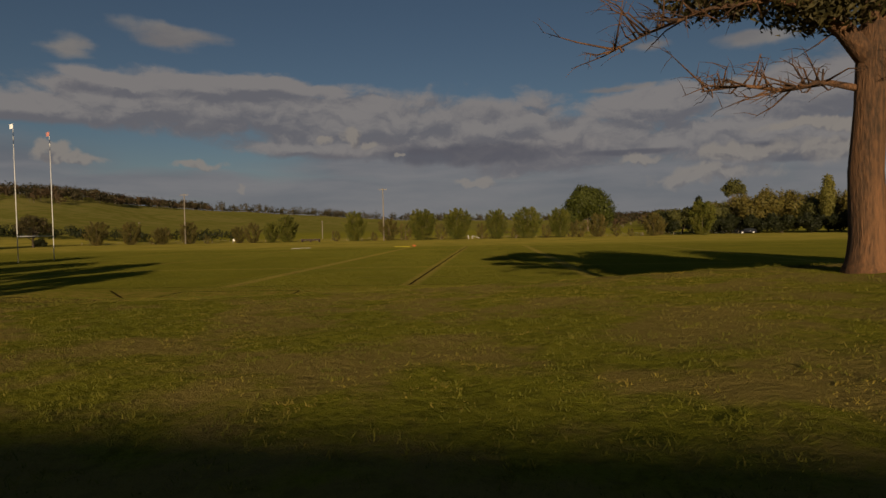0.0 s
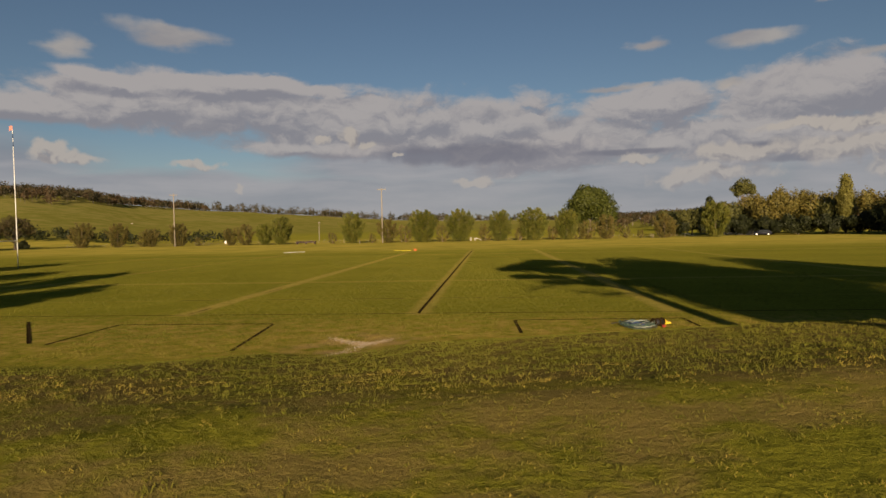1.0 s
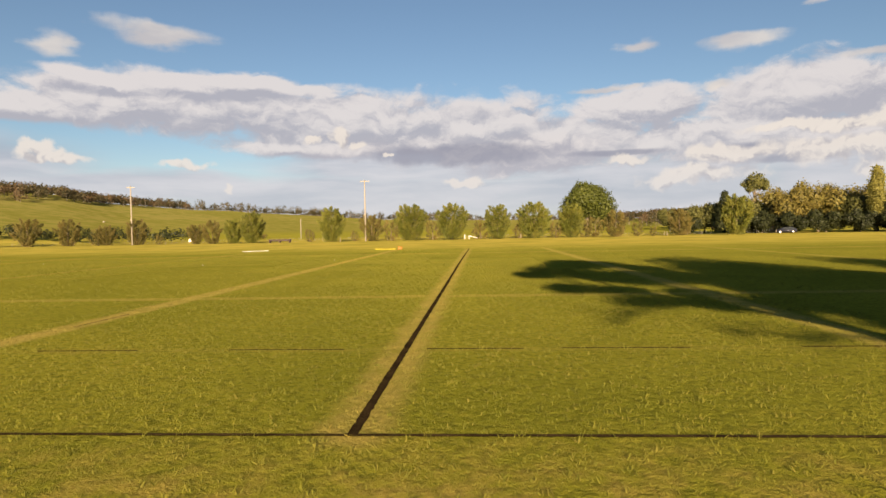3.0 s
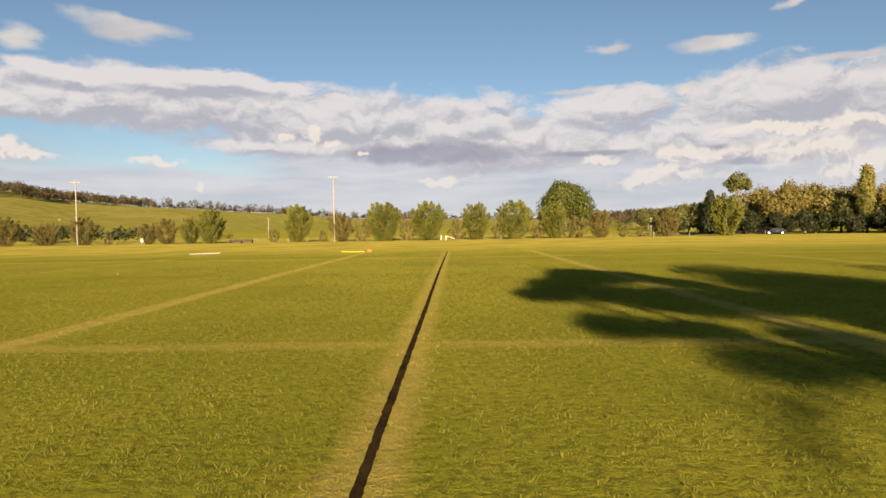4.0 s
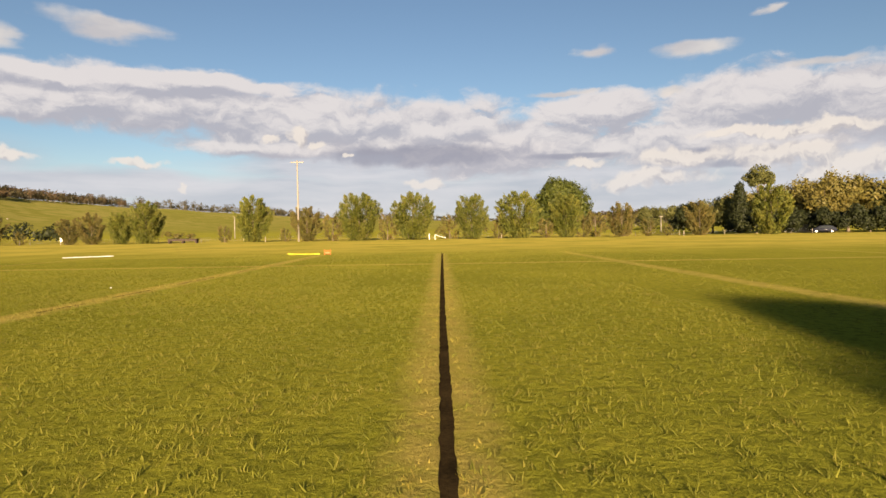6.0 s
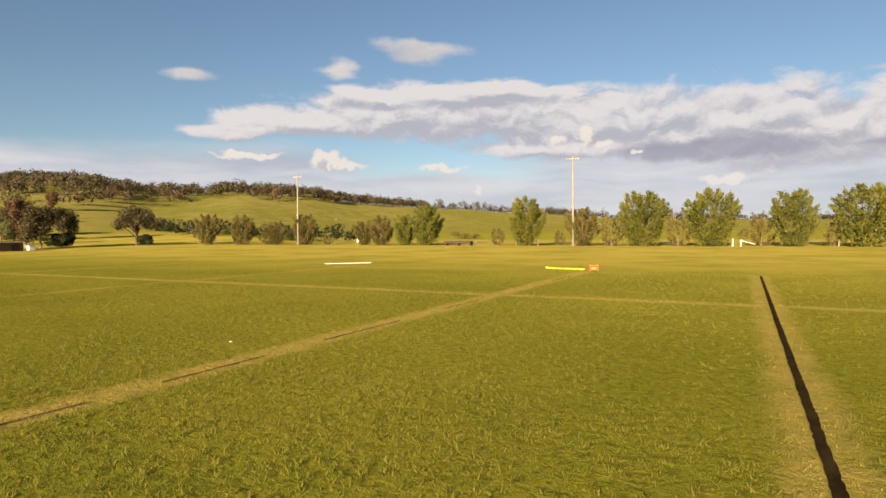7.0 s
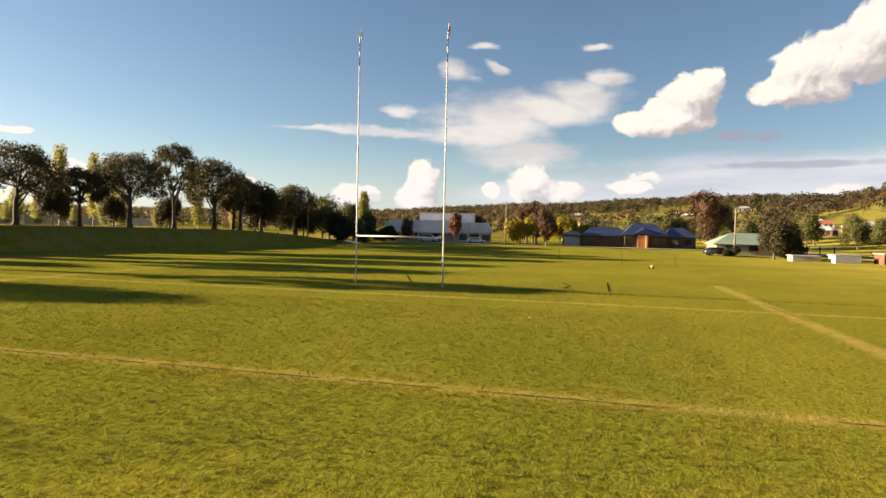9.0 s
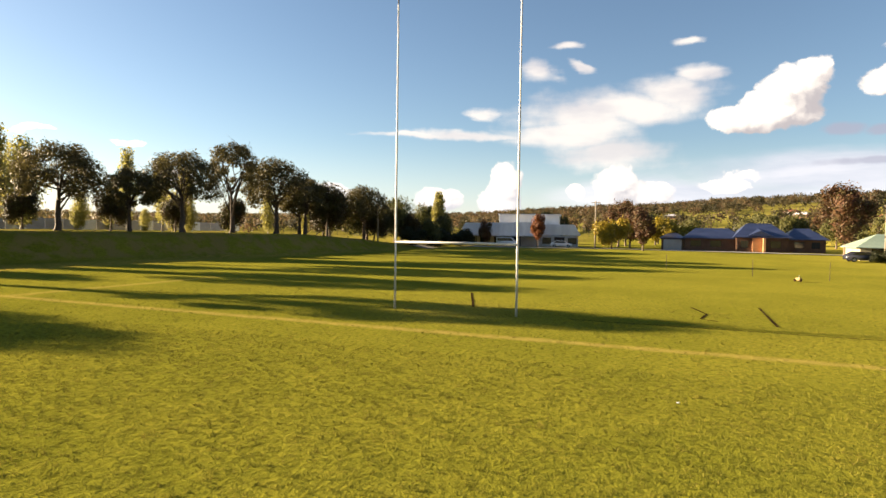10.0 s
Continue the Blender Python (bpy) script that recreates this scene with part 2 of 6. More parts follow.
def make_ground_material():
    mt, n, b = material("grass_ground", 1.0, 0.0, 0.0)
    pos = n.add("ShaderNodeNewGeometry", out=0)
    sep = n.add("ShaderNodeSeparateXYZ", pos).node
    x, y, z = sep.outputs
    blotch, tuft, fine = n.noise(pos, 0.12, 5.0, 0.6), n.noise(pos, 1.7, 6.0, 0.65), n.noise(pos, 22.0, 6.0, 0.7)
    c = n.mix(n.step(blotch, 0.35, 0.65), (0.148, 0.150, 0.016), (0.193, 0.184, 0.021))
    c = n.mix(n.m("MULTIPLY", n.step(tuft, 0.50, 0.75), 0.45), c, (0.265, 0.225, 0.032))
    # strength of the painted gap shade, weaker towards the far touchline
    mown = n.lerp(n.step(y, 60.0, 76.0), 0.0, 1.0, 0.45, 0.15)
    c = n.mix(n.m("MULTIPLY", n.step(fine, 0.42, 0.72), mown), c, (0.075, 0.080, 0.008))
    clump = n.noise(pos, 6.5, 4.0, 0.62)                            # tussocks a hand wide, the shade between them painted dark
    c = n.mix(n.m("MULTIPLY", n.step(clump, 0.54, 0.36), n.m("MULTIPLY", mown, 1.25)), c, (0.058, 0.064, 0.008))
    # rough bank and terrace: drier, with bare brown patches
    bank = n.step(z, 0.05, 0.4)
    near = n.m("MULTIPLY", bank, n.step(y, 40.0, 0.0))
    dry = n.m("MULTIPLY", near, n.step(n.noise(pos, 0.55, 6.0, 0.65), 0.43, 0.58))
    c = n.mix(n.m("MULTIPLY", dry, 0.7), c, (0.215, 0.150, 0.055))
    slope = n.m("MULTIPLY", n.m("MULTIPLY", n.step(z, 0.08, 0.3), n.step(y, -17.5, -15.0)), n.m("MULTIPLY", n.step(y, 10.0, 0.0), n.step(x, -16.0, -10.0)))
    c = n.mix(n.m("MULTIPLY", slope, n.m("MULTIPLY_ADD", n.step(n.noise(pos, 1.6, 5.0, 0.7), 0.36, 0.58), 0.6, 0.3)), c, (0.115, 0.082, 0.032))
    wob = n.v("MULTIPLY_ADD", n.v("SUBTRACT", n.noise(pos, 0.9, 5.0, 0.7, out=1), (0.5, 0.5, 0.5)), (0.55, 0.55, 0.0), pos)
    ws = n.add("ShaderNodeSeparateXYZ", wob).node
    wx, wy = ws.outputs[0], ws.outputs[1]

    def band(coord, at, half, soft=0.22):
        return n.step(n.m("ABSOLUTE", n.m("SUBTRACT", coord, at)), half + soft, half - soft)

    inside = n.m("MULTIPLY", n.step(wy, -0.6, 0.0), n.step(wy, 73.0, 72.0))
    within = n.m("MULTIPLY", n.step(wx, -60.5, -60.0), n.step(wx, 60.5, 60.0))
    lines = n.m("MULTIPLY", band(wx, 0.0, 0.45), 0.8)
    for at, half, much in ((-9.65, 0.42, 0.95), (9.84, 0.4, 0.8), (-27.9, 0.32, 0.7), (-45.3, 0.28, 0.8), (28, 0.34, 0.6)):
        lines = n.m("MAXIMUM", lines, n.m("MULTIPLY", band(wx, at, half), much))
    lines = n.m("MULTIPLY", lines, inside)
    for at, half, much in ((5.2, 0.2, 0.2), (15.2, 0.42, 0.55), (57.2, 0.4, 0.9), (67.0, 0.2, 0.2), (72.2, 0.22, 0.5)):
        lines = n.m("MAXIMUM", lines, n.m("MULTIPLY", n.m("MULTIPLY", band(wy, at, half), within), much))
    worn = n.m("MULTIPLY", lines, n.m("MULTIPLY_ADD", n.step(tuft, 0.3, 0.62), 0.5, 0.4))
    earth = n.mix(fine, (0.25, 0.185, 0.046), (0.38, 0.29, 0.082))
    c = n.mix(worn, c, earth)
    # pale worn ground by the gap in the bank; paler yellow tone beyond the far touchline
    pat = n.v("LENGTH", n.v("MULTIPLY_ADD", wob, (0.60, 0.50, 0.0), (0.60, 3.30, 0.0)), out=1)
    bare = n.m("MULTIPLY", n.step(pat, 1.5, 0.7), n.step(n.noise(pos, 1.1, 5.0, 0.65), 0.42, 0.58))
    c = n.mix(n.m("MULTIPLY", bare, 0.85), c, n.mix(n.step(fine, 0.35, 0.7), (0.20, 0.125, 0.055), (0.36, 0.25, 0.13)))
    foot = n.m("MULTIPLY", n.m("MULTIPLY", n.step(wy, -10.5, -6.0), n.step(wy, 1.0, -3.5)), n.m("MULTIPLY", n.step(z, 0.3, 0.05), n.step(tuft, 0.35, 0.7)))
    c = n.mix(n.m("MULTIPLY", foot, 0.75), c, (0.34, 0.225, 0.065))
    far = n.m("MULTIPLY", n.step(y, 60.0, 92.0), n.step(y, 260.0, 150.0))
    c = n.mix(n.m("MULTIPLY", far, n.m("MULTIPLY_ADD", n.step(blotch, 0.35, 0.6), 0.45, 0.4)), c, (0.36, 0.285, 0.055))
    goal = n.v("LENGTH", n.v("MULTIPLY_ADD", wob, (0.3, 0.3, 0.0), (15.2, -11.1, 0.0)), out=1)
    c = n.mix(n.m("MULTIPLY", n.step(goal, 1.5, 0.2), n.m("MULTIPLY", tuft, 0.4)), c, (0.2, 0.15, 0.05))
    hill = n.m("MULTIPLY", n.step(z, 3.5, 12.0), n.step(n.m("ADD", blotch, n.noise(pos, 0.02, 4.0)), 0.9, 1.15))
    c = n.mix(n.m("MULTIPLY", n.step(z, 1.3, 4.5), 0.75), c, n.mix(n.step(blotch, 0.35, 0.65), (0.102, 0.105, 0.026), (0.130, 0.124, 0.036)))
    c = n.mix(n.m("MULTIPLY", hill, 0.5), c, (0.20, 0.17, 0.06))
    h = n.m("ADD", n.m("MULTIPLY", tuft, 0.5), n.m("ADD", n.m("MULTIPLY", clump, 0.75), n.m("MULTIPLY", fine, 0.35)))
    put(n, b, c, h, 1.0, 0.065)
    b.inputs["Sheen Weight"].default_value, b.inputs["Sheen Roughness"].default_value = 0.03, 0.45     # blade tips shine at a low angle
    b.inputs["Sheen Tint"].default_value = (0.80, 0.72, 0.16, 1)
    return mt


GROUND = make_ground_material()
SOIL_BROWN = mottled("brown_soil", (0.035, 0.024, 0.010), (0.16, 0.11, 0.04), 9.0, 1.0, bump=0.8, spec=0.0)
STEM = mottled("stem_grey", (0.09, 0.075, 0.055), (0.18, 0.155, 0.12), 3.0, 0.9)
# bare soil, with the shade inside the trenched lines darkened into its colour
SOIL = mottled("dark_soil", (0.014, 0.010, 0.005), (0.045, 0.030, 0.013), 6.0, 1.0, bump=0.8, spec=0.0)
BARK = mottled("bark_brown", (0.06, 0.045, 0.03), (0.20, 0.15, 0.10), 5.0, 0.9, bump=0.8, stretch=(1, 1, 0.25))
BARK_DARK = mottled("bark_dark", (0.022, 0.016, 0.011), (0.085, 0.060, 0.040), 5.0, 0.9, bump=0.8, stretch=(1, 1, 0.25))
BARK_GUM = mottled("bark_gum", (0.026, 0.017, 0.010), (0.200, 0.096, 0.042), 3.2, 0.85, bump=1.0, stretch=(1.6, 1.6, 0.3), deep=0.06)
BARK_PALE = mottled("bark_pale", (0.24, 0.20, 0.16), (0.50, 0.45, 0.38), 3.0, 0.85, bump=0.5, stretch=(1, 1, 0.3))
WHITE = mottled("white_paint", (0.50, 0.49, 0.46), (0.68, 0.67, 0.64), 2.0, 0.45, bump=0.1)
NAVY = mottled("navy_paint", (0.012, 0.018, 0.045), (0.03, 0.04, 0.085), 2.0, 0.6)
RED_CLOTH = mottled("red_cloth", (0.30, 0.10, 0.08), (0.48, 0.2, 0.17), 3.0, 0.9)
WHITE_CLOTH = mottled("white_cloth", (0.66, 0.66, 0.66), (0.8, 0.8, 0.8), 3.0, 0.9)
POLEWOOD = mottled("weathered_pole", (0.15, 0.125, 0.095), (0.29, 0.255, 0.205), 1.5, 0.85, bump=0.5, stretch=(1, 1, 0.1))
DARKWOOD = mottled("dark_wood", (0.018, 0.011, 0.008), (0.055, 0.032, 0.020), 3.0, 0.8, stretch=(0.2, 1, 1))
METAL = mottled("galvanised", (0.28, 0.28, 0.28), (0.45, 0.45, 0.44), 3.0, 0.45, 0.8)
LEAF_ROW = leafy("leaf_green", (0.038, 0.046, 0.007), (0.142, 0.150, 0.019), (0.147, 0.135, 0.023))
LEAF_ROW_BROWN = leafy("leaf_brown_green", (0.051, 0.048, 0.012), (0.171, 0.142, 0.032), (0.148, 0.103, 0.029))
LEAF_DARK = leafy("leaf_dark_green", (0.010, 0.014, 0.005), (0.036, 0.041, 0.010))
LEAF_GUM = leafy("leaf_gum", (0.033, 0.031, 0.011), (0.128, 0.104, 0.034), through=0.35)
LEAF_OLIVE = leafy("leaf_olive", (0.043, 0.050, 0.013), (0.148, 0.140, 0.037))
LEAF_DOME = leafy("leaf_dome", (0.023, 0.033, 0.006), (0.088, 0.098, 0.013))
LEAF_AMBER = leafy("leaf_amber", (0.083, 0.068, 0.016), (0.237, 0.184, 0.037), (0.122, 0.112, 0.027))
LEAF_RUST = leafy("leaf_rust", (0.049, 0.023, 0.013), (0.162, 0.077, 0.032), (0.076, 0.065, 0.022))
LEAF_ORANGE = leafy("leaf_orange", (0.108, 0.036, 0.013), (0.288, 0.108, 0.036))
LEAF_BROWN = leafy("leaf_brown", (0.027, 0.020, 0.008), (0.090, 0.063, 0.022), (0.054, 0.056, 0.016))
LEAF_YELLOW = leafy("leaf_yellow", (0.180, 0.135, 0.011), (0.396, 0.297, 0.023))
LEAF_HILL = leafy("leaf_hill", (0.067, 0.056, 0.026), (0.096, 0.079, 0.036), through=0.5)
LEAF_HILL_BROWN = leafy("leaf_hill_brown", (0.090, 0.060, 0.030), (0.125, 0.083, 0.041), through=0.5)
LEAF_HILL_DARK = leafy("leaf_hill_dark", (0.033, 0.030, 0.014), (0.047, 0.043, 0.018), through=0.5)
LEAF_PALE = leafy("leaf_pale", (0.176, 0.165, 0.033), (0.374, 0.341, 0.099), through=0.6)

# ---- mesh helpers ----


def smooth(e0, e1, v):
    t = np.clip((v - e0) / (e1 - e0), 0, 1)
    return t * t * (3 - 2 * t)


def mesh_of(name, verts, faces, mat, shade=False):
    me = bpy.data.meshes.new(name)
    me.from_pydata([tuple(map(float, v)) for v in verts], [], [tuple(int(i) for i in f) for f in faces])
    me.materials.append(mat)
    if shade:
        me.polygons.foreach_set("use_smooth", [True] * len(me.polygons))
    me.update()
    return me


def mesh_fast(name, verts, corners, mat):
    """A mesh of faces that all have the same number of corners: verts (n, 3), corners (m, k)."""
    verts, corners = np.asarray(verts, np.float32), np.asarray(corners, np.int32)
    me = bpy.data.meshes.new(name)
    m, k = corners.shape
    me.vertices.add(len(verts))
    me.vertices.foreach_set("co", verts.ravel())
    me.loops.add(m * k)
    me.loops.foreach_set("vertex_index", corners.ravel())
    me.polygons.add(m)
    me.polygons.foreach_set("loop_start", np.arange(0, m * k, k, dtype=np.int32))
    me.materials.append(mat)
    me.update(calc_edges=True)
    me.validate()
    return me


def piece(name, me, parent=None, label=""):
    ob = new(name, me)
    if parent is not None:
        ob.parent = parent
    if label:
        ob["label"] = label
    return ob


def part(name, bm, mat, parent=None, label="", shade=False):
    me = bpy.data.meshes.new(name)
    bm.to_mesh(me)
    bm.free()
    me.materials.append(mat)
    if shade:
        me.polygons.foreach_set("use_smooth", [True] * len(me.polygons))
    return piece(name, me, parent, label)


def empty(name, x, y, z, turn=0, label="", category="", group="", kind=""):
    ob = new(name)
    ob.matrix_world = pose(x, y, z, 0, 0, turn)
    ob.empty_display_size = 0.2
    return tagged(ob, label, category, group, kind)


def box(bm, x0, x1, y0, y1, z0, z1, bevel=0.0):
    g = bmesh.ops.create_cube(bm, size=1.0)
    bmesh.ops.scale(bm, vec=(x1 - x0, y1 - y0, z1 - z0), verts=g["verts"])
    bmesh.ops.translate(bm, vec=((x0 + x1) / 2, (y0 + y1) / 2, (z0 + z1) / 2), verts=g["verts"])
    if bevel:
        edges = list({e for v in g["verts"] for e in v.link_edges})
        bmesh.ops.bevel(bm, geom=edges, offset=bevel, segments=2, affect="EDGES")
    return bm


def boxed(*a, **k):
    return box(bmesh.new(), *a, **k)


def prism(points, x0, x1):
    """A bmesh of the closed outline points (y, z) drawn out along x."""
    bm = bmesh.new()
    a = [bm.verts.new((x0, y, z)) for y, z in points]
    b = [bm.verts.new((x1, y, z)) for y, z in points]
    bm.faces.new(a)
    bm.faces.new(b[::-1])
    for i in range(len(points)):
        j = (i + 1) % len(points)
        bm.faces.new((a[j], a[i], b[i], b[j]))
    bmesh.ops.recalc_face_normals(bm, faces=bm.faces)
    return bm


def tube(points, radii, sides=7, wobble=0.0, rng=None):
    """Verts and quads of a tapered tube along points."""
    pts = [Vector(p) for p in points]
    vs, fs = [], []
    for i, p in enumerate(pts):
        d = (pts[min(i + 1, len(pts) - 1)] - pts[max(i - 1, 0)]).normalized()
        a = d.cross(Vector((0.31, 0.95, 0.02))).normalized()
        b = d.cross(a)
        for s in range(sides):
            w = 2 * math.pi * s / sides
            r = radii[i] * (1 + (rng.uniform(-wobble, wobble) if rng else 0))
            vs.append(p + (a * math.cos(w) + b * math.sin(w)) * r)
    for i in range(len(pts) - 1):
        for s in range(sides):
            t = (s + 1) % sides
            fs.append((i * sides + s, i * sides + t, (i + 1) * sides + t, (i + 1) * sides + s))
    n = len(pts) - 1
    fs.append(tuple(range(sides))[::-1])
    fs.append(tuple(n * sides + s for s in range(sides)))
    return vs, fs


def join(pieces):
    vs, fs = [], []
    for v, f in pieces:
        o = len(vs)
        vs += list(v)
        fs += [tuple(i + o for i in q) for q in f]
    return vs, fs


def leaves(lobes, count, size, rng, shell=0.45, flat=0.0, droop=0.0, up=0.0):
    """Leaf sprays, a triangle each, on and in the lobes (cx, cy, cz, rx, ry, rz); up: how far they point up and outwards."""
    lobes = np.array(lobes, float)
    vol = (lobes[:, 3] * lobes[:, 4] * lobes[:, 5]) ** (2 / 3)
    pick = rng.choice(len(lobes), count, p=vol / vol.sum())
    L = lobes[pick]
    d = rng.normal(size=(count, 3))
    d /= np.linalg.norm(d, axis=1, keepdims=True)
    r = (shell + (1 - shell) * rng.random(count) ** 0.6)[:, None]
    bumps = 1 + 0.16 * np.sin(d[:, 0:1] * 5.1 + L[:, 0:1]) * np.sin(d[:, 1:2] * 4.3 + L[:, 2:3]) + 0.07 * rng.normal(size=(count, 1))
    c = L[:, :3] + d * r * bumps * L[:, 3:]
    n = d * 1.2 + rng.normal(size=(count, 3)) * 0.6
    n[:, 2] += flat
    n /= np.linalg.norm(n, axis=1, keepdims=True)
    u = np.cross(n, rng.normal(size=(count, 3)))
    u /= np.linalg.norm(u, axis=1, keepdims=True)
    if up:
        out = c * (0.9, 0.9, 0.0)
        out /= np.maximum(np.linalg.norm(out, axis=1, keepdims=True), 0.3)
        u = u * (1 - up) + (out * 0.55 + np.array((0, 0, 0.9))) * up
    u[:, 2] -= droop
    u /= np.linalg.norm(u, axis=1, keepdims=True)
    w = np.cross(n, u)
    w /= np.maximum(np.linalg.norm(w, axis=1, keepdims=True), 1e-3)
    s = (size * rng.uniform(0.55, 1.35, count))[:, None]
    V = np.stack([c - u * s * 0.9 + w * s * 0.42, c - u * s * 0.6 - w * s * 0.5 + n * s * 0.1, c + u * s * (1 + 0.5 * up)], 1).reshape(-1, 3)
    return V, np.arange(count * 3).reshape(-1, 3)


def tree(name, lobes, bark, leaf, count, size, trunk_h, trunk_r, seed, label, category="tree", limbs=6, fork=0.55, shell=0.45, flat=0.0, droop=0.0, twigs=0, sides=7, up=0.0):
    """A tree at the origin: trunk and limbs that reach into the lobes, and a crown of leaf sprays."""
    rng, rnd = np.random.default_rng(seed), random.Random(seed)
    base = empty(name, 0, 0, 0, 0, label, category)
    lean = (rnd.uniform(-0.05, 0.05) * trunk_h, rnd.uniform(-0.05, 0.05) * trunk_h)
    pts = [(lean[0] * f * f + rnd.uniform(-.02, .02) * trunk_h * (0 < f), lean[1] * f * f, trunk_h * f) for f in (0, 0.04, 0.12, 0.35, 0.6, 0.8, 1.0)]
    rad = [trunk_r * k for k in (1.5, 1.15, 1.0, 0.88, 0.72, 0.5, 0.28)]
    parts = [tube(pts, rad, sides, 0.06, rnd)]
    order = sorted(range(len(lobes)), key=lambda i: -lobes[i][3] * lobes[i][5])
    for k in range(limbs):
        cx, cy, cz, rx, ry, rz = lobes[order[k % len(lobes)]]
        f = rnd.uniform(fork, 0.95)
        s = Vector((lean[0] * f * f, lean[1] * f * f, trunk_h * f))
        e = Vector((cx + rnd.uniform(-.6, .6) * rx, cy + rnd.uniform(-.6, .6) * ry, max(cz + rnd.uniform(-.3, .6) * rz, s.z + 0.1)))
        mid = s.lerp(e, 0.45) + Vector((rnd.uniform(-.1, .1), rnd.uniform(-.1, .1), 0.06)) * (e - s).length
        r0 = trunk_r * rnd.uniform(0.3, 0.5)
        parts.append(tube([s, mid, e], [r0, r0 * 0.6, r0 * 0.15], 5, 0.08, rnd))
        for _ in range(twigs):
            g = mid.lerp(e, rnd.uniform(0, 0.9))
            h = g + Vector((rnd.uniform(-1, 1), rnd.uniform(-1, 1), rnd.uniform(-.2, .9))) * (e - s).length * 0.35
            parts.append(tube([g, g.lerp(h, 0.5) + Vector((0, 0, 0.1)), h], [r0 * 0.3, r0 * 0.2, r0 * 0.06], 4))
    vs, fs = join(parts)
    piece("trunk", mesh_of("trunk", vs, fs, bark, True), base)
    V, F = leaves(lobes, count, size, rng, shell, flat, droop, up)
    piece("crown", mesh_fast("crown", V, F, leaf), base)
    return base


# ---- terrain ----
AZ_T = np.array([-180, -60, -40, -25, -19, -16, -6, 0, 10, 18, 24, 31, 34.7, 38.8, 45.2, 49.5, 53.3, 57, 60.8, 65.5, 69, 77, 85, 90, 95, 108, 120, 140, 180])
EL_T = np.array([0.6, 0.8, 0.9, 0.9, 0.9, 0.8, 0.8, 0.9, 1.2, 1.7, 2.2, 2.5, 2.8, 3.5, 3.9, 3.4, 3.4, 4.0, 4.0, 3.4, 2.8, 2.8, 2.6, 2.2, 2.0, 1.2, 0.9, 0.6, 0.8])
AZ_R = np.array([-180, -20, 0, 30, 45, 62, 72, 85, 110, 180])
R_R = np.array([900, 800, 900, 700, 560, 560, 700, 850, 900, 900])
HUB = (-5.0, 35.0)


def hills(x, y):
    dx, dy = x - HUB[0], y - HUB[1]
    r, az = np.hypot(dx, dy), np.degrees(np.arctan2(-dx, dy))
    R = np.interp(az, AZ_R, R_R)
    top = R * np.tan(np.radians(np.interp(az, AZ_T, EL_T))) + 2.8
    k = smooth(0.29, 1.0, r / R)
    lump = 0.05 * np.sin(x * 0.021 + 1.0) * np.sin(y * 0.017) + 0.03 * np.sin(x * 0.05) * np.cos(y * 0.043)
    return top * (k * 0.75 + 0.25 * np.clip(r / R - 0.29, 0, 0.71) / 0.71 + lump * k) * np.where(r > R, 1 - 0.15 * smooth(1, 3, r / R), 1)


def foot(x):
    """y of the bank's foot."""
    return np.interp(x, [-140, -125, -105, -93, -79, -69, -60, -30, -6, -2.2, 0.2, 1, 10, 40, 80, 200], [-1, -2, -2.3, -4.1, -6.8, -9.7, -10.3, -10.5, -9.0, -7.4, -6.3, -6.3, -4.4, -2.5, -2, -2])


def height(x, y):
    x, y = np.asarray(x, float), np.asarray(y, float)
    s = foot(x) - 0.2 - y
    zp = np.interp(x, [-300, -135, -122, -103, -70, -40, -12, 2, 12, 30, 80], [0.9, 0.9, 1.9, 2.8, 3.0, 2.4, 1.5, 1.55, 1.9, 2.3, 2.4])
    steep = np.interp(x, [-60, -20, 0, 300], [0, 0, 1, 1])
    gap = np.exp(-((x + 1.0) / 1.5) ** 4)                       # the worn ramp
    lip = 0.19 * smooth(0, 0.5, s) * (1 - gap)
    soft = np.interp(s, [0, 0.5, 4.0, 7.6, 11.0, 22], [0, 0.0, 0.32, 0.63, 0.93, 1.0]) * (zp - lip) + lip
    soft = soft + 0.19 * np.interp(s, [0.4, 4.0, 8.0], [0, 1, 0]) * smooth(0.5, 5, x)   # the bank is steeper to the east
    hard = zp * smooth(-0.3, 5.2, s)
    z = np.where(s > 0, steep * soft + (1 - steep) * hard, (1 - steep) * hard)
    z = z + 0.35 * smooth(95, 128, y) * smooth(-160, -120, x) + 0.55 * smooth(-118, -140, x) * (s < 0) * smooth(0, 6, -s)
    k = smooth(0.25, 1.2, s) * smooth(30, 20, s) * (np.abs(x) < 30)
    bumps = np.sin(x * 7.1 + 1.9 * np.sin(y * 2.3)) * np.sin(y * 6.3 + 1.7 * np.sin(x * 1.9)) + 0.8 * np.sin(x * 3.3 + y * 2.1 + 2 * np.sin(y * 0.9)) * np.sin(y * 3.9 - x * 1.3)
    return z + k * 0.022 * bumps + hills(x, y)


def spaced(*runs):
    out = [runs[0][0]]
    for a, b, n in runs:
        out += list(np.linspace(a, b, n + 1)[1:])
    return np.array(out)


xs = spaced((-3400, -1200, 18), (-1200, -300, 60), (-300, -140, 30), (-140, -24, 58), (-24, 24, 120), (24, 60, 18), (60, 400, 34), (400, 1200, 30), (1200, 3400, 18))
ys = spaced((-3400, -400, 14), (-400, -60, 14), (-60, -26, 12), (-26, -12, 40), (-12, -3, 46), (-3, 20, 12), (20, 130, 30), (130, 400, 40), (400, 1200, 54), (1200, 3600, 20))
X, Y = np.meshgrid(xs, ys)
Z = height(X, Y)
nx, ny = len(xs), len(ys)
grid = np.arange(nx * ny).reshape(ny, nx)
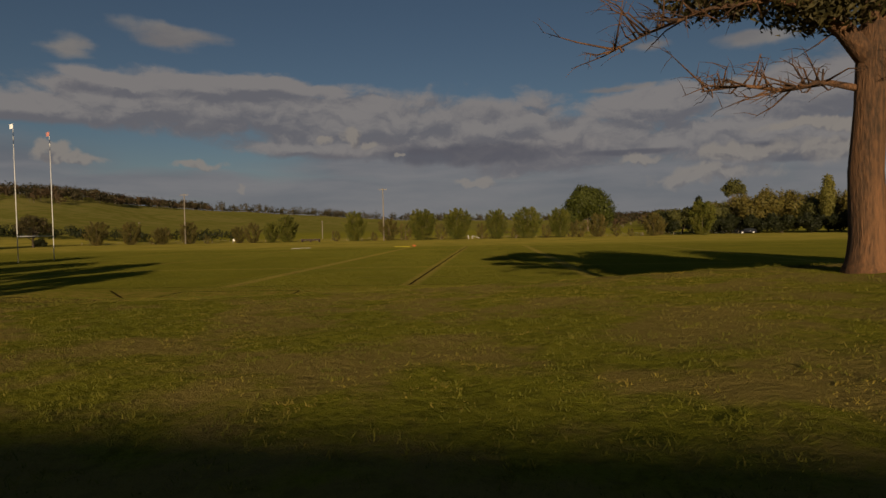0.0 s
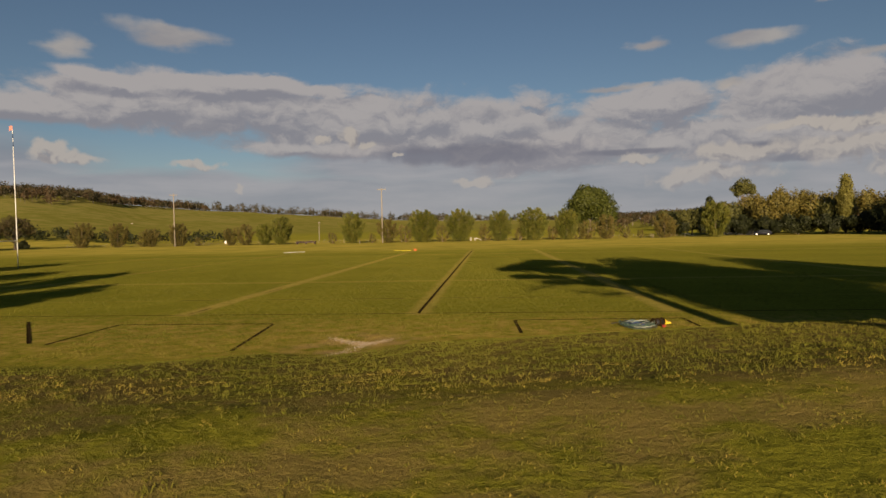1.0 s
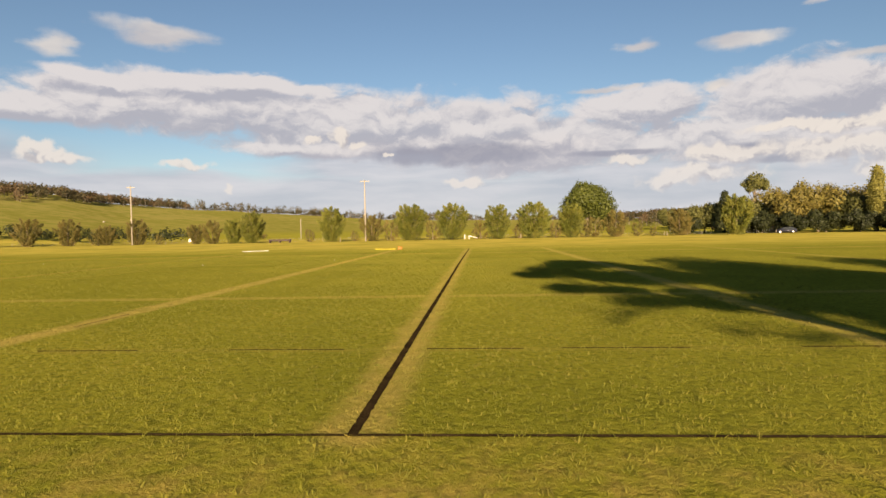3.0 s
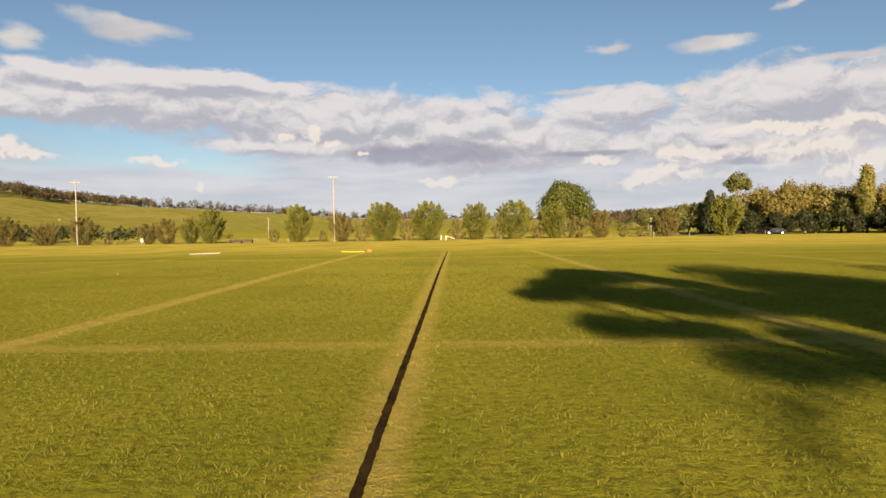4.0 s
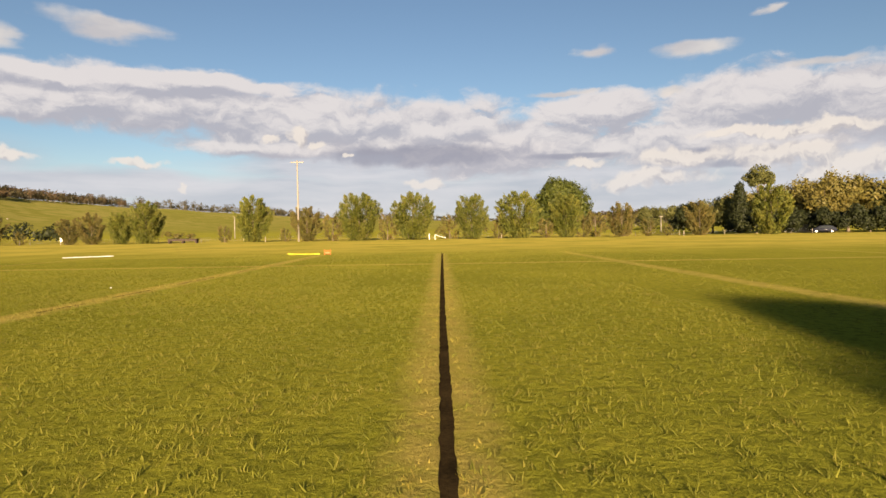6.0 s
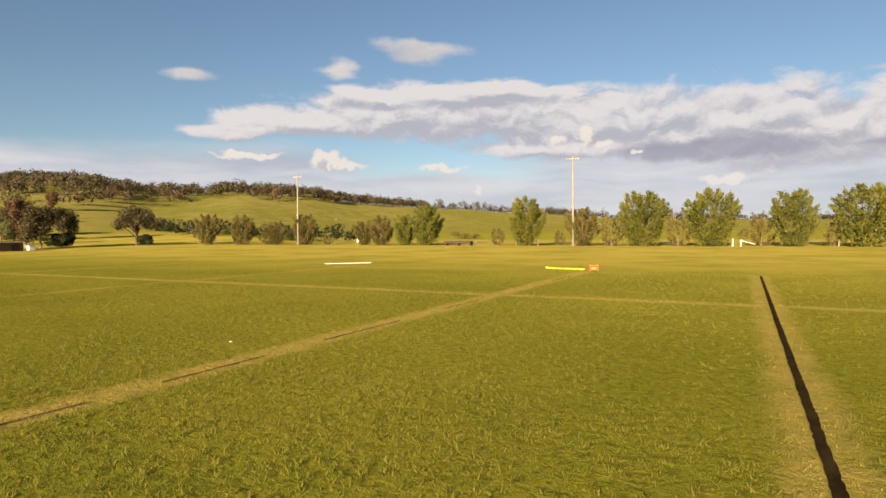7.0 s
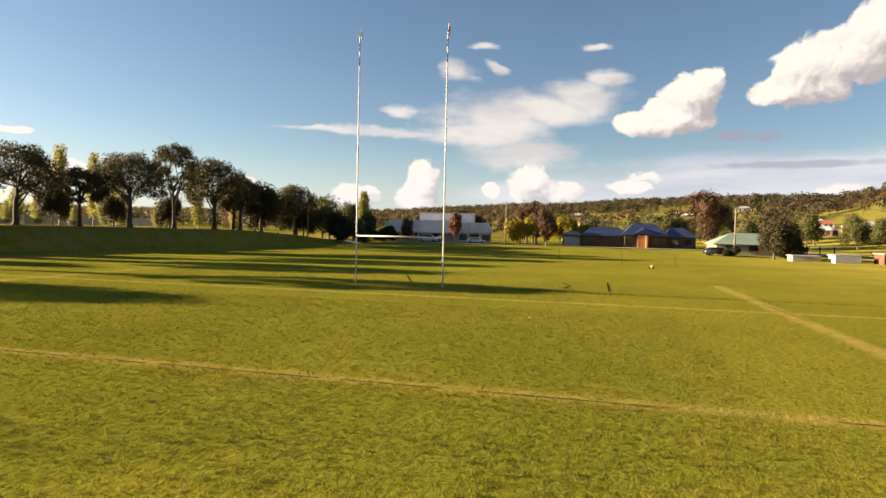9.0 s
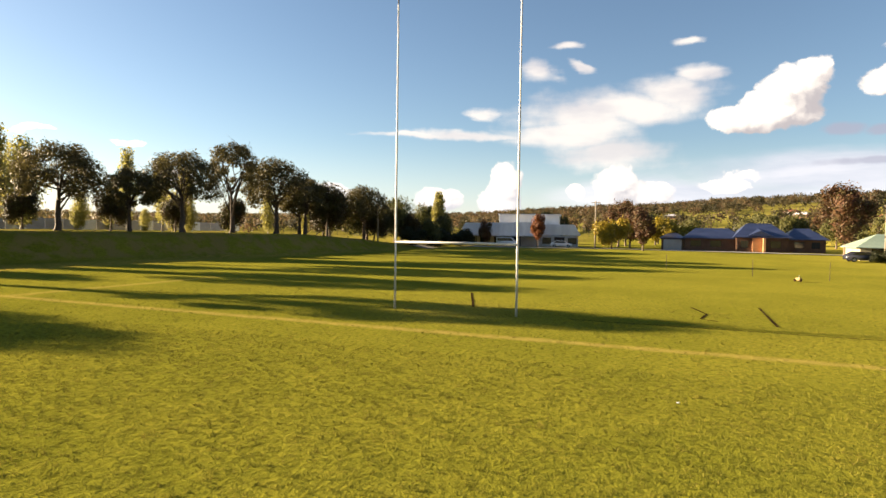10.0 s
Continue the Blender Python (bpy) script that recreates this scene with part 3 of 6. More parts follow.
quads = np.stack([grid[:-1, :-1], grid[:-1, 1:], grid[1:, 1:], grid[1:, :-1]], -1).reshape(-1, 4)
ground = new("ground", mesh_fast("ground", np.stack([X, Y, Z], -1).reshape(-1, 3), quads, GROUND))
ground.data.polygons.foreach_set("use_smooth", [True] * len(ground.data.polygons))
tagged(ground, "mown sports field grass with worn lines and green hills", "ground", kind="structure")


def gz(x, y):
    return float(height(np.array([x]), np.array([y]))[0])


def stand(ob, x, y, turn=0.0, size=1.0, sink=0.05):
    ob.matrix_world = pose(x, y, gz(x, y) - sink, 0, 0, turn) @ Matrix.Diagonal((size, size, size, 1))
    return ob


def again(ob, x, y, turn=0.0, size=1.0, sink=0.05, label=""):
    c = copy_thing(ob, pose(x, y, gz(x, y) - sink, 0, 0, turn))
    c.scale = (size, size, size)
    if label:
        c["label"] = label
    return c

# ---- goal posts ----


def goal_posts(x, y0, y1):
    g = empty("goal_posts", x, (y0 + y1) / 2, 0, 0, "tall white steel goal posts with crossbar and small flags on grass", "goal posts")
    h = (y1 - y0) / 2
    for sy, cloth, tint in ((-h, WHITE_CLOTH, "white flag"), (h, RED_CLOTH, "faded red flag")):
        vs, fs = tube([(0, sy, -0.1), (0, sy, 3), (0, sy, 8), (0, sy, 13.2)], [0.05, 0.047, 0.043, 0.038], 12)
        piece("post", mesh_of("post", vs, fs, WHITE, True), g)
        for k in range(5):
            a = 13.2 + k * 0.45
            vs, fs = tube([(0, sy, a), (0, sy, a + 0.45)], [0.034, 0.034], 10)
            piece("band", mesh_of("band", vs, fs, NAVY if k % 2 else WHITE, True), g, "dark band" if k % 2 else "")
        vs, fs = [], []
        for i in range(7):
            for j in range(7):
                vs.append((-0.02 - 0.07 * i + 0.0, sy + 0.04 * math.sin(i * 1.1 + j * 0.3), 15.45 + 0.085 * j - 0.012 * i))
        fs = [(i * 7 + j, i * 7 + j + 1, i * 7 + j + 8, i * 7 + j + 7) for i in range(6) for j in range(6)]
        piece("flag", mesh_of("flag", vs, fs, cloth, True), g, tint)
    vs, fs = tube([(0, -h, 3.02), (0, h, 3.02)], [0.055, 0.055], 12)
    piece("crossbar", mesh_of("crossbar", vs, fs, WHITE, True), g)
    return g


goal_posts(-50.3, 34.15, 39.8)

# ---- trees: kinds ----


def vase(w, h, low, seed, n=7):
    """Lobes of an upright crown, narrow at its foot and widest above the middle."""
    r = random.Random(seed)
    d = h - low
    out = [(0, 0, low + d * 0.60, w * 0.72, w * 0.72, d * 0.36), (0.05 * w, 0, low + d * 0.13, w * 0.40, w * 0.36, d * 0.15), (-0.1 * w, 0.1 * w, low + d * 0.32, w * 0.62, w * 0.56, d * 0.2), (0.2 * w, -0.1 * w, low + d * 0.26, w * 0.42, w * 0.42, d * 0.14)]
    for k in range(n):
        a, f = 2 * math.pi * k / n + r.uniform(-.5, .5), r.uniform(0.3, 0.92)
        q = r.uniform(0.5, 0.74) - 0.55 * abs(f - 0.58)
        out.append((math.cos(a) * w * q, math.sin(a) * w * q, low + d * f, w * r.uniform(0.2, 0.38), w * r.uniform(0.2, 0.38), d * r.uniform(0.11, 0.2)))
    return out


def umbrella(w, h, low, seed, n=9):
    """Lobes of a domed crown with an open underside."""
    r = random.Random(seed)
    out = [(0, 0, h - (h - low) * 0.38, w * 0.7, w * 0.7, (h - low) * 0.36)]
    for k in range(n):
        a, q = 2 * math.pi * k / n + r.uniform(-.3, .3), r.uniform(0.5, 0.75)
        out.append((math.cos(a) * w * q, math.sin(a) * w * q, h - (h - low) * (0.25 + 0.5 * q) + r.uniform(-.05, .05) * h, w * r.uniform(0.28, 0.42), w * r.uniform(0.28, 0.42), (h - low) * r.uniform(0.16, 0.26)))
    return out


def mushroom(w, h, low, seed, n=24):
    """Small lobes over a dome, with gaps between them and an open heart."""
    r = random.Random(seed)
    mid, half = low + (h - low) * 0.42, (h - low) * 0.58
    out = []
    for k in range(n):
        up = 1 - 1.45 * (k + 0.5) / n                               # from the top down below the rim
        a, q = 2.39996 * k + r.uniform(-.3, .3), math.sqrt(max(0.0, 1 - up * up)) * r.uniform(0.68, 0.86)
        z = mid + up * half * (0.80 if up > 0 else 0.72)
        b = r.uniform(0.24, 0.36) * (1.0 if up > -0.2 else 0.75)
        out.append((math.cos(a) * q * w, math.sin(a) * q * w, z, w * b, w * b, w * b * r.uniform(0.6, 0.85)))
    return out


def cone(w, h, low, n=7):
    return [(0, 0, low + (h - low) * (k + 0.5) / n, w * (1 - 0.8 * k / n), w * (1 - 0.8 * k / n), (h - low) / n * 0.9) for k in range(n)]


def cluster(w, h, seed, n=9):
    r = random.Random(seed)
    return [(r.uniform(-.6, .6) * w, r.uniform(-.6, .6) * w, h * r.uniform(0.3, 0.75), w * r.uniform(.3, .5), w * r.uniform(.3, .5), h * r.uniform(.18, .28)) for _ in range(n)]


def plume_tree(name, w, h, low, plumes, bark, leaf, count, size, seed, label, ragged=0.14):
    """A young tree at the origin whose crown is a sheaf of plumes that point up and outwards."""
    rng, rnd = np.random.default_rng(seed), random.Random(seed)
    base = empty(name, 0, 0, 0, 0, label, "tree")
    d = h - low
    vs_fs = [tube([(0, 0, 0), (0.02, 0, 0.1 * h), (0.03, 0.02, 0.45 * h), (0, 0.03, 0.8 * h)], [0.032 * w + 0.05, 0.03 * w + 0.03, 0.02 * w + 0.02, 0.02], 7, 0.06, rnd)]
    feet, ways, thick = [], [], []
    for k in range(plumes):
        f = (k + 0.5) / plumes
        a = 2.39996 * k + rnd.uniform(-.35, .35)
        r = w * float(np.interp(f, (0, 0.12, 0.35, 0.62, 0.85, 1.0), (0.26, 0.50, 0.88, 1.0, 0.78, 0.30))) * rnd.uniform(1 - ragged, 1 + ragged)
        tip = Vector((math.cos(a) * r, math.sin(a) * r, low + d * (0.10 + 0.90 * f) * rnd.uniform(0.94, 1.05)))
        foot_ = Vector((tip.x * 0.5, tip.y * 0.5, max(0.12, tip.z - d * rnd.uniform(0.18, 0.30))))
        if k % 3 == 0:
            vs_fs.append(tube([foot_, foot_.lerp(tip, 0.5), foot_.lerp(tip, 0.85)], [0.012 * w + 0.01, 0.01 * w, 0.008], 5))
        feet.append(foot_), ways.append(tip - foot_), thick.append(w * rnd.uniform(0.20, 0.31))
    piece("trunk", mesh_of("trunk", *join(vs_fs), bark, True), base)
    pick = rng.integers(0, plumes, count)
    feet, ways, thick = np.array(feet)[pick], np.array(ways)[pick], np.array(thick)[pick]
    along = (0.12 + 0.92 * rng.random(count) ** 0.75)[:, None]
    around = rng.normal(size=(count, 3)) * 0.55
    c = feet + ways * along + around * (thick[:, None] * (1.12 - 0.85 * along))
    u = ways / np.linalg.norm(ways, axis=1, keepdims=True) + rng.normal(size=(count, 3)) * 0.34
    u /= np.linalg.norm(u, axis=1, keepdims=True)
    v = np.cross(u, rng.normal(size=(count, 3)))
    v /= np.linalg.norm(v, axis=1, keepdims=True)
    s = (size * rng.uniform(0.6, 1.4, count))[:, None]
    V = np.stack([c - u * s * 0.7 + v * s * 0.36, c - u * s * 0.7 - v * s * 0.36, c + u * s * 1.2], 1).reshape(-1, 3)
    piece("crown", mesh_fast("crown", V, np.arange(count * 3).reshape(-1, 3), leaf), base)
    return base


ROW = "young tree with dense green foliage in a row beyond the field"
row_a = plume_tree("row_tree", 3.7, 8.3, 0.2, 74, BARK, LEAF_ROW, 15000, 0.18, 1, ROW)
row_b = plume_tree("row_tree", 3.1, 8.0, 0.2, 58, BARK, LEAF_ROW, 12500, 0.18, 2, ROW, 0.2)
row_c = plume_tree("row_tree", 2.7, 6.3, 0.15, 44, BARK, LEAF_ROW_BROWN, 7500, 0.155, 3, "young tree with thin brownish green foliage beyond the field", 0.28)
small = plume_tree("small_tree", 1.7, 3.7, 0.1, 26, BARK, LEAF_ROW_BROWN, 1300, 0.16, 4, "small bushy tree with sparse olive leaves beyond the field", 0.35)
for t in (row_a, row_b, row_c, small):
    t["group"] = "trees in a row"
stand(row_a, -14.3, 129, 0, 1.0)
again(row_a, -4.8, 129, 70, 1.0)
again(row_a, 14.0, 130, 200, 1.0)
stand(row_b, -32.9, 129, 0, 1.0)
again(row_b, 5.6, 130, 120, 0.98)
again(row_b, 22.6, 131, 220, 0.98)
again(row_b, -52.2, 130, 40, 0.92)
again(row_b, -56.7, 130, 140, 0.72)
again(row_b, 59.5, 131, 300, 1.12)
stand(row_c, 32.6, 131, 0, 0.98)
again(row_c, -61.8, 130, 60, 0.9)
again(row_c, -65.8, 130, 160, 0.75)
again(row_c, -23.4, 129, 100, 0.98)
again(row_c, 47.5, 133, 30, 1.0)
again(row_c, -80.6, 130.5, 200, 1.0)
again(row_c, -97.5, 130, 250, 1.05)
again(row_c, -107, 129, 330, 1.1)
again(row_c, 51, 140, 10, 0.8)
again(row_c, -88.5, 131, 140, 0.8)
stand(small, -18.9, 129, 0, 1.3)
for x, k in ((-9.4, 1.25), (-38.5, 0.85), (-28.3, 0.7), (1.7, 1.2), (19.0, 1.0), (28.2, 1.3), (37.5, 0.9), (-90, 1.2), (-76, 0.7), (10.6, 0.9), (41.5, 0.6), (26, 1.1)):
    again(small, x, 130 + (x * 7 % 3), x * 37 % 360, k)

# ---- trees round the field ----
dome = tree("dome_tree", [(0, 0, 17, 12, 12, 9), (-6, 3, 13, 8, 8, 8), (7, -2, 12, 8, 8, 8), (3, 5, 19, 7, 7, 7), (-3, -4, 20, 7, 7, 7), (10, 2, 8, 5, 5, 6), (-10, -2, 8, 5, 5, 6)],
            BARK, LEAF_DOME, 20000, 0.72, 10, 0.6, 11, "very large dome-shaped dark green tree behind the row", shell=0.6)
stand(dome, 60, 319, 0, 0.98)

GUMS = "gum tree with a domed dark crown on the grass bank"
gum_a = tree("bank_tree", mushroom(4.5, 9.6, 2.2, 21, 28), BARK_DARK, LEAF_GUM, 10500, 0.17, 5.0, 0.32, 21, GUMS, twigs=3, limbs=15, fork=0.3, shell=0.35, flat=0.4)
gum_b = tree("bank_tree", mushroom(3.7, 13.4, 5.2, 22, 20), BARK_DARK, LEAF_GUM, 7500, 0.17, 7.0, 0.32, 22, "tall gum tree with an open domed crown on the bank", twigs=4, limbs=14, fork=0.25, shell=0.35, flat=0.4)
gum_c = tree("bank_tree", mushroom(3.0, 7.9, 1.9, 23, 22), BARK_DARK, LEAF_GUM, 8000, 0.165, 4.0, 0.26, 23, "small round-headed dark tree on the grass bank", twigs=2, limbs=12, fork=0.3, shell=0.35, flat=0.4)
for t in (gum_a, gum_b, gum_c):
    t["group"] = "trees on the bank"
stand(gum_a, -69.8, -15.3, 0, 1.0)
again(gum_a, -83.3, -11.8, 130, 1.08)
again(gum_a, -103.5, -12.8, 240, 1.25)
again(gum_a, -36.2, -13.5, 80, 0.92)
again(gum_a, -58.5, -15, 10, 0.98)
stand(gum_b, -94.2, -13.4, 30, 1.0)
again(gum_b, -47.2, -13.5, 200, 0.95)
again(gum_a, -127, -10.3, 250, 1.12)
stand(gum_c, -78.9, -15.6, 0, 1.0)
again(gum_c, -20.8, -27, 60, 1.0)
again(gum_c, -111.5, -13, 160, 1.3, label="dense dark tree on the bank beside taller trees")
again(gum_c, -115.5, -17, 20, 1.3, label="dense dark tree on the bank beside taller trees")
again(gum_c, -27.5, -20, 300, 1.15)

# the big gum by the field: trunk, fork, bare lower branches, leafy top
gum = empty("gum_tree", 11.5, -18.0, gz(11.5, -18.0) - 0.05, 0, "big gum tree with peeling orange-brown bark and bare lower branches", "tree")
rnd = random.Random(5)
limbs = [tube([(0, 0, -0.1), (0.02, 0, 0.25), (0.03, 0, 0.7), (-0.02, 0.02, 2.0), (0.05, 0, 3.2), (0.12, 0, 4.2), (0.15, 0.05, 4.8)], [0.50, 0.39, 0.34, 0.31, 0.29, 0.30, 0.25], 12, 0.05, rnd)]
ends = []
for pts, r in (([(0.1, 0, 4.0), (-0.5, -0.1, 4.7), (-1.3, -0.3, 5.3), (-2.0, -0.4, 6.2), (-2.9, -0.4, 7.6), (-3.3, -0.3, 9.0)], 0.22),
               ([(0.15, 0, 4.5), (0.05, 0.2, 5.6), (-0.25, 0.4, 7.0), (-0.5, 0.5, 9.5)], 0.20), ([(0.2, 0, 4.4), (0.5, 0.1, 5.4), (0.6, 0.1, 7.2), (1.0, 0, 9.6)], 0.21),
               ([(0.2, 0, 4.2), (0.9, 0.2, 4.9), (1.7, 0.4, 6.1), (2.3, 0.6, 8.2)], 0.17), ([(-1.3, -0.3, 5.3), (-2.4, 0.2, 5.9), (-3.6, 0.4, 6.9), (-4.4, 0.3, 7.9)], 0.11),
               ([(0.0, 0, 3.55), (-0.7, 0.1, 3.75), (-1.5, 0.2, 3.65), (-2.2, 0.3, 3.8), (-3.0, 0.3, 3.7)], 0.075), ([(0.25, 0, 3.6), (0.9, -0.1, 3.9), (1.6, -0.2, 3.7)], 0.09),
               ([(-0.5, -0.1, 4.7), (-1.6, -1.2, 5.9), (-3.2, -2.6, 6.6), (-5.0, -3.2, 7.0)], 0.12),
               ([(-0.9, -0.2, 5.0), (-2.0, -0.6, 5.15), (-3.2, -0.7, 5.0), (-4.3, -0.7, 4.6), (-5.0, -0.6, 4.3)], 0.06)):
    limbs.append(tube(pts, [r * (1 - 0.8 * i / (len(pts) - 1)) for i in range(len(pts))], 7, 0.08, rnd))
    a = Vector(pts[-2])
    ends.append(Vector(pts[-1]))
    for k in range(46 if r < 0.12 else 30):
        i = rnd.randrange(1, len(pts) - 1)
        s = Vector(pts[i]).lerp(Vector(pts[i + 1]), rnd.random())
        ln = rnd.uniform(0.5, 1.5)
        e = s + Vector((rnd.uniform(-1, 0.35), rnd.uniform(-.6, .6), rnd.uniform(-.35, .6))) * ln
        m1 = s.lerp(e, 0.5) + Vector((0, 0, rnd.uniform(-.12, .2)))
        limbs.append(tube([s, m1, e], [0.022, 0.014, 0.004], 4))
        for _ in range(3):
            g = m1.lerp(e, rnd.random())
            h = g + Vector((rnd.uniform(-.5, .2), rnd.uniform(-.3, .3), rnd.uniform(-.3, .35)))
            limbs.append(tube([g, g.lerp(h, 0.5) + Vector((0, 0, 0.04)), h], [0.009, 0.006, 0.002], 3))
vs, fs = join(limbs)
piece("trunk", mesh_of("trunk", vs, fs, BARK_GUM, True), gum)
crown = [(-3.0, -0.4, 8.6, 1.9, 1.8, 1.2), (-4.7, 0.2, 7.9, 1.2, 1.2, 0.6), (-2.7, -0.3, 5.3, 1.3, 0.7, 0.4), (-0.9, -0.2, 5.1, 1.1, 0.8, 0.5), (1.2, 0.0, 5.0, 1.1, 0.9, 0.6), (-0.2, 0.3, 5.7, 1.3, 0.9, 0.4), (-4.3, -0.2, 6.3, 1.1, 1.0, 0.5), (-2.6, 0.0, 6.1, 1.3, 0.9, 0.35), (-0.6, 0.2, 6.9, 1.4, 1.1, 0.5), (1.3, 0.2, 7.1, 1.7, 1.4, 0.7), (0.4, 0.2, 7.5, 2.0, 1.6, 0.7), (-1.2, 0.1, 7.8, 1.7, 1.4, 0.6), (-1.6, -0.2, 7.3, 1.2, 1.0, 0.5), (2.6, 0.2, 7.6, 1.1, 1.1, 0.6), (-1.0, 0.3, 9.6, 2.0, 1.9, 1.0), (-0.4, 0.4, 10.0, 2.3, 2.1, 1.1), (1.2, 0, 9.8, 1.6, 1.6, 0.9), (2.3, 0.5, 8.7, 1.3, 1.3, 0.8), (-1.5, -0.3, 8.0, 1.3, 1.2, 0.7), (0.6, 0.2, 7.9, 1.1, 1.1, 0.6)]
V, F = leaves(crown, 72000, 0.085, np.random.default_rng(6), 0.3, 0.0, 0.5)
piece("crown", mesh_fast("crown", V, F, LEAF_GUM), gum)

gum_b2 = tree("gum_tree", umbrella(5.2, 10.6, 1.4, 31, 14), BARK_GUM, LEAF_OLIVE, 24000, 0.2, 5.4, 0.33, 31, "gum tree with a broad leafy crown on the terrace", twigs=3, limbs=9, fork=0.45, shell=0.4)
stand(gum_b2, 19.6, -20.5, 0, 1.15)
again(gum_b2, 17.5, -24.5, 200, 1.0)
again(gum_b2, 29, -14, 110, 0.95)

# ---- the eastern thicket ----
THICKET = "dense olive and amber tree in the thicket beyond the field"
amber = tree("thicket_tree", cluster(6.5, 12.5, 41, 12), BARK, LEAF_AMBER, 9000, 0.34, 6, 0.25, 41, THICKET, shell=0.35)
olive = tree("thicket_tree", cluster(5.5, 10.5, 42, 11), BARK, LEAF_OLIVE, 8000, 0.33, 5, 0.25, 42, THICKET, shell=0.35)
darkb = tree("dark_bush", cluster(4.6, 6.0, 43, 10), BARK, LEAF_DARK, 6500, 0.30, 2, 0.15, 43, "dark dense evergreen bush at the field's edge", "bush", shell=0.4)
conifer = tree("conifer", cone(3.4, 11.5, 0.8, 8), BARK, LEAF_DARK, 7000, 0.30, 10, 0.2, 44, "dark green conifer at the field's edge", shell=0.4, limbs=4)
pine = tree("pine", umbrella(4.6, 20, 12.5, 45, 7), BARK, LEAF_OLIVE, 4500, 0.36, 15, 0.35, 45, "tall pine with an open rounded top", limbs=9, fork=0.5, shell=0.5, flat=0.5)
poplar = tree("poplar", [(0, 0, 2 + 1.5 * k, 1.5 * w, 1.5 * w, 1.5) for k, w in enumerate((0.6, 0.9, 1.05, 1.15, 1.15, 1.1, 1.0, 0.8))], BARK, LEAF_PALE, 6500, 0.26, 12, 0.2, 46, "tall narrow pale green poplar", shell=0.4, limbs=5)
stand(pine, 95.5, 202, 0, 1.0)
stand(poplar, 97.2, 142.5, 0, 1.15)
again(poplar, 101.5, 150, 60, 0.95)
again(poplar, -151, -4.5, 100, 0.86, label="small narrow yellow-green poplar beside a road")
stand(amber, 82, 150, 0, 1.05)
for x, y, k, a in ((92, 158, 1.2, 60), (104, 162, 1.15, 150), (88, 172, 1.1, 200), (113, 150, 1.1, 20), (78, 178, 0.95, 310), (114, 288, 1.1, 80), (120, 140, 1.0, 120), (128, 128, 1.0, 80)):
    again(amber, x, y, a, k)
stand(olive, 66, 168, 0, 0.95)
for x, y, k, a in ((72, 157, 0.95, 50), (95, 292, 1.2, 110), (98, 150, 1.05, 210), (108, 140, 1.0, 330), (108, 300, 1.25, 30), (120, 305, 1.2, 260), (83, 190, 1.2, 10), (100, 185, 1.2, 90), (131, 310, 1.2, 150), (115, 130, 1.0, 200)):
    again(olive, x, y, a, k)
stand(darkb, 66, 148, 0, 1.0)
# unseen bushes, added only to throw shade on the bank's east side
for x, y, k, a in ((15.8, -21.2, 0.8, 70), (16.2, -18.6, 0.74, 10), (16.4, -24.5, 0.62, 160)):
    again(darkb, x, y, a, k, label="unseen dark dense bush added beside gum trees to shade the bank")
for x, y, k, a in ((72, 146, 1.0, 90), (78, 143, 0.95, 130), (84, 140, 1.0, 200), (90, 137, 0.95, 250), (96, 134, 1.05, 310), (103, 131, 1.1, 20), (110, 128, 1.2, 160), (117, 122, 1.2, 280), (62, 170, 1.3, 130)):
    again(darkb, x, y, a, k)
stand(conifer, 68.5, 160, 0, 0.98)
for x, y, k, a in ((100, 128, 1.0, 40), (104, 124, 1.15, 140), (96, 118, 0.95, 220), (110, 116, 1.1, 80)):
    again(conifer, x, y, a, k)

# ---- western trees ----
bare = tree("poplar", [(0, 0, 3 + 1.6 * k, 1.7 * w, 1.7 * w, 1.6) for k, w in enumerate((0.7, 0.95, 1.0, 0.95, 0.8, 0.6))], BARK_PALE, LEAF_PALE, 3600, 0.22, 12.5, 0.16, 47, "pale half-bare poplar behind the bank trees", shell=0.1, limbs=14, twigs=5, fork=0.25)
stand(bare, -76, -44, 0, 1.2)
gold = tree("poplar", [(0, 0, 2 + 1.7 * k, 3.0 * w, 3.0 * w, 1.7) for k, w in enumerate((0.6, 0.9, 1.05, 1.0, 0.8, 0.55))], BARK_PALE, LEAF_PALE, 5200, 0.24, 11.8, 0.2, 48, "tall yellow-green poplar with a bare top behind the bank trees", shell=0.15, limbs=16, twigs=5, fork=0.25)
stand(gold, -79.5, -36, 0, 1.05)
again(gold, -107, -38, 120, 0.62)
again(gold, -113, -40, 220, 0.55)
again(gold, -91, -40, 30, 0.5)
rust = tree("rust_tree", vase(4.2, 12.0, 2.0, 51, 9), BARK, LEAF_RUST, 9000, 0.24, 6, 0.28, 51, "large tree with thinning rusty autumn leaves", shell=0.2, limbs=12, twigs=3)
maple = tree("red_tree", vase(2.6, 7.6, 1.2, 52, 7), BARK, LEAF_RUST, 5000, 0.22, 3.4, 0.16, 52, "dark red autumn tree in front of a house", shell=0.3)
orange = tree("orange_tree", vase(1.9, 7.0, 1.6, 53, 6), BARK, LEAF_ORANGE, 4000, 0.2, 3.6, 0.12, 53, "slender tree with orange-pink autumn leaves", shell=0.3)
yellow = tree("yellow_tree", cluster(3.4, 6.2, 54, 9), BARK, LEAF_YELLOW, 5000, 0.24, 3, 0.15, 54, "bright yellow autumn tree beside houses", shell=0.35)
brown = tree("autumn_tree", cluster(3.9, 9.2, 57, 13), BARK, LEAF_BROWN, 9000, 0.24, 5, 0.22, 57, "dense dark brown and olive autumn tree by the houses", shell=0.3, limbs=8)
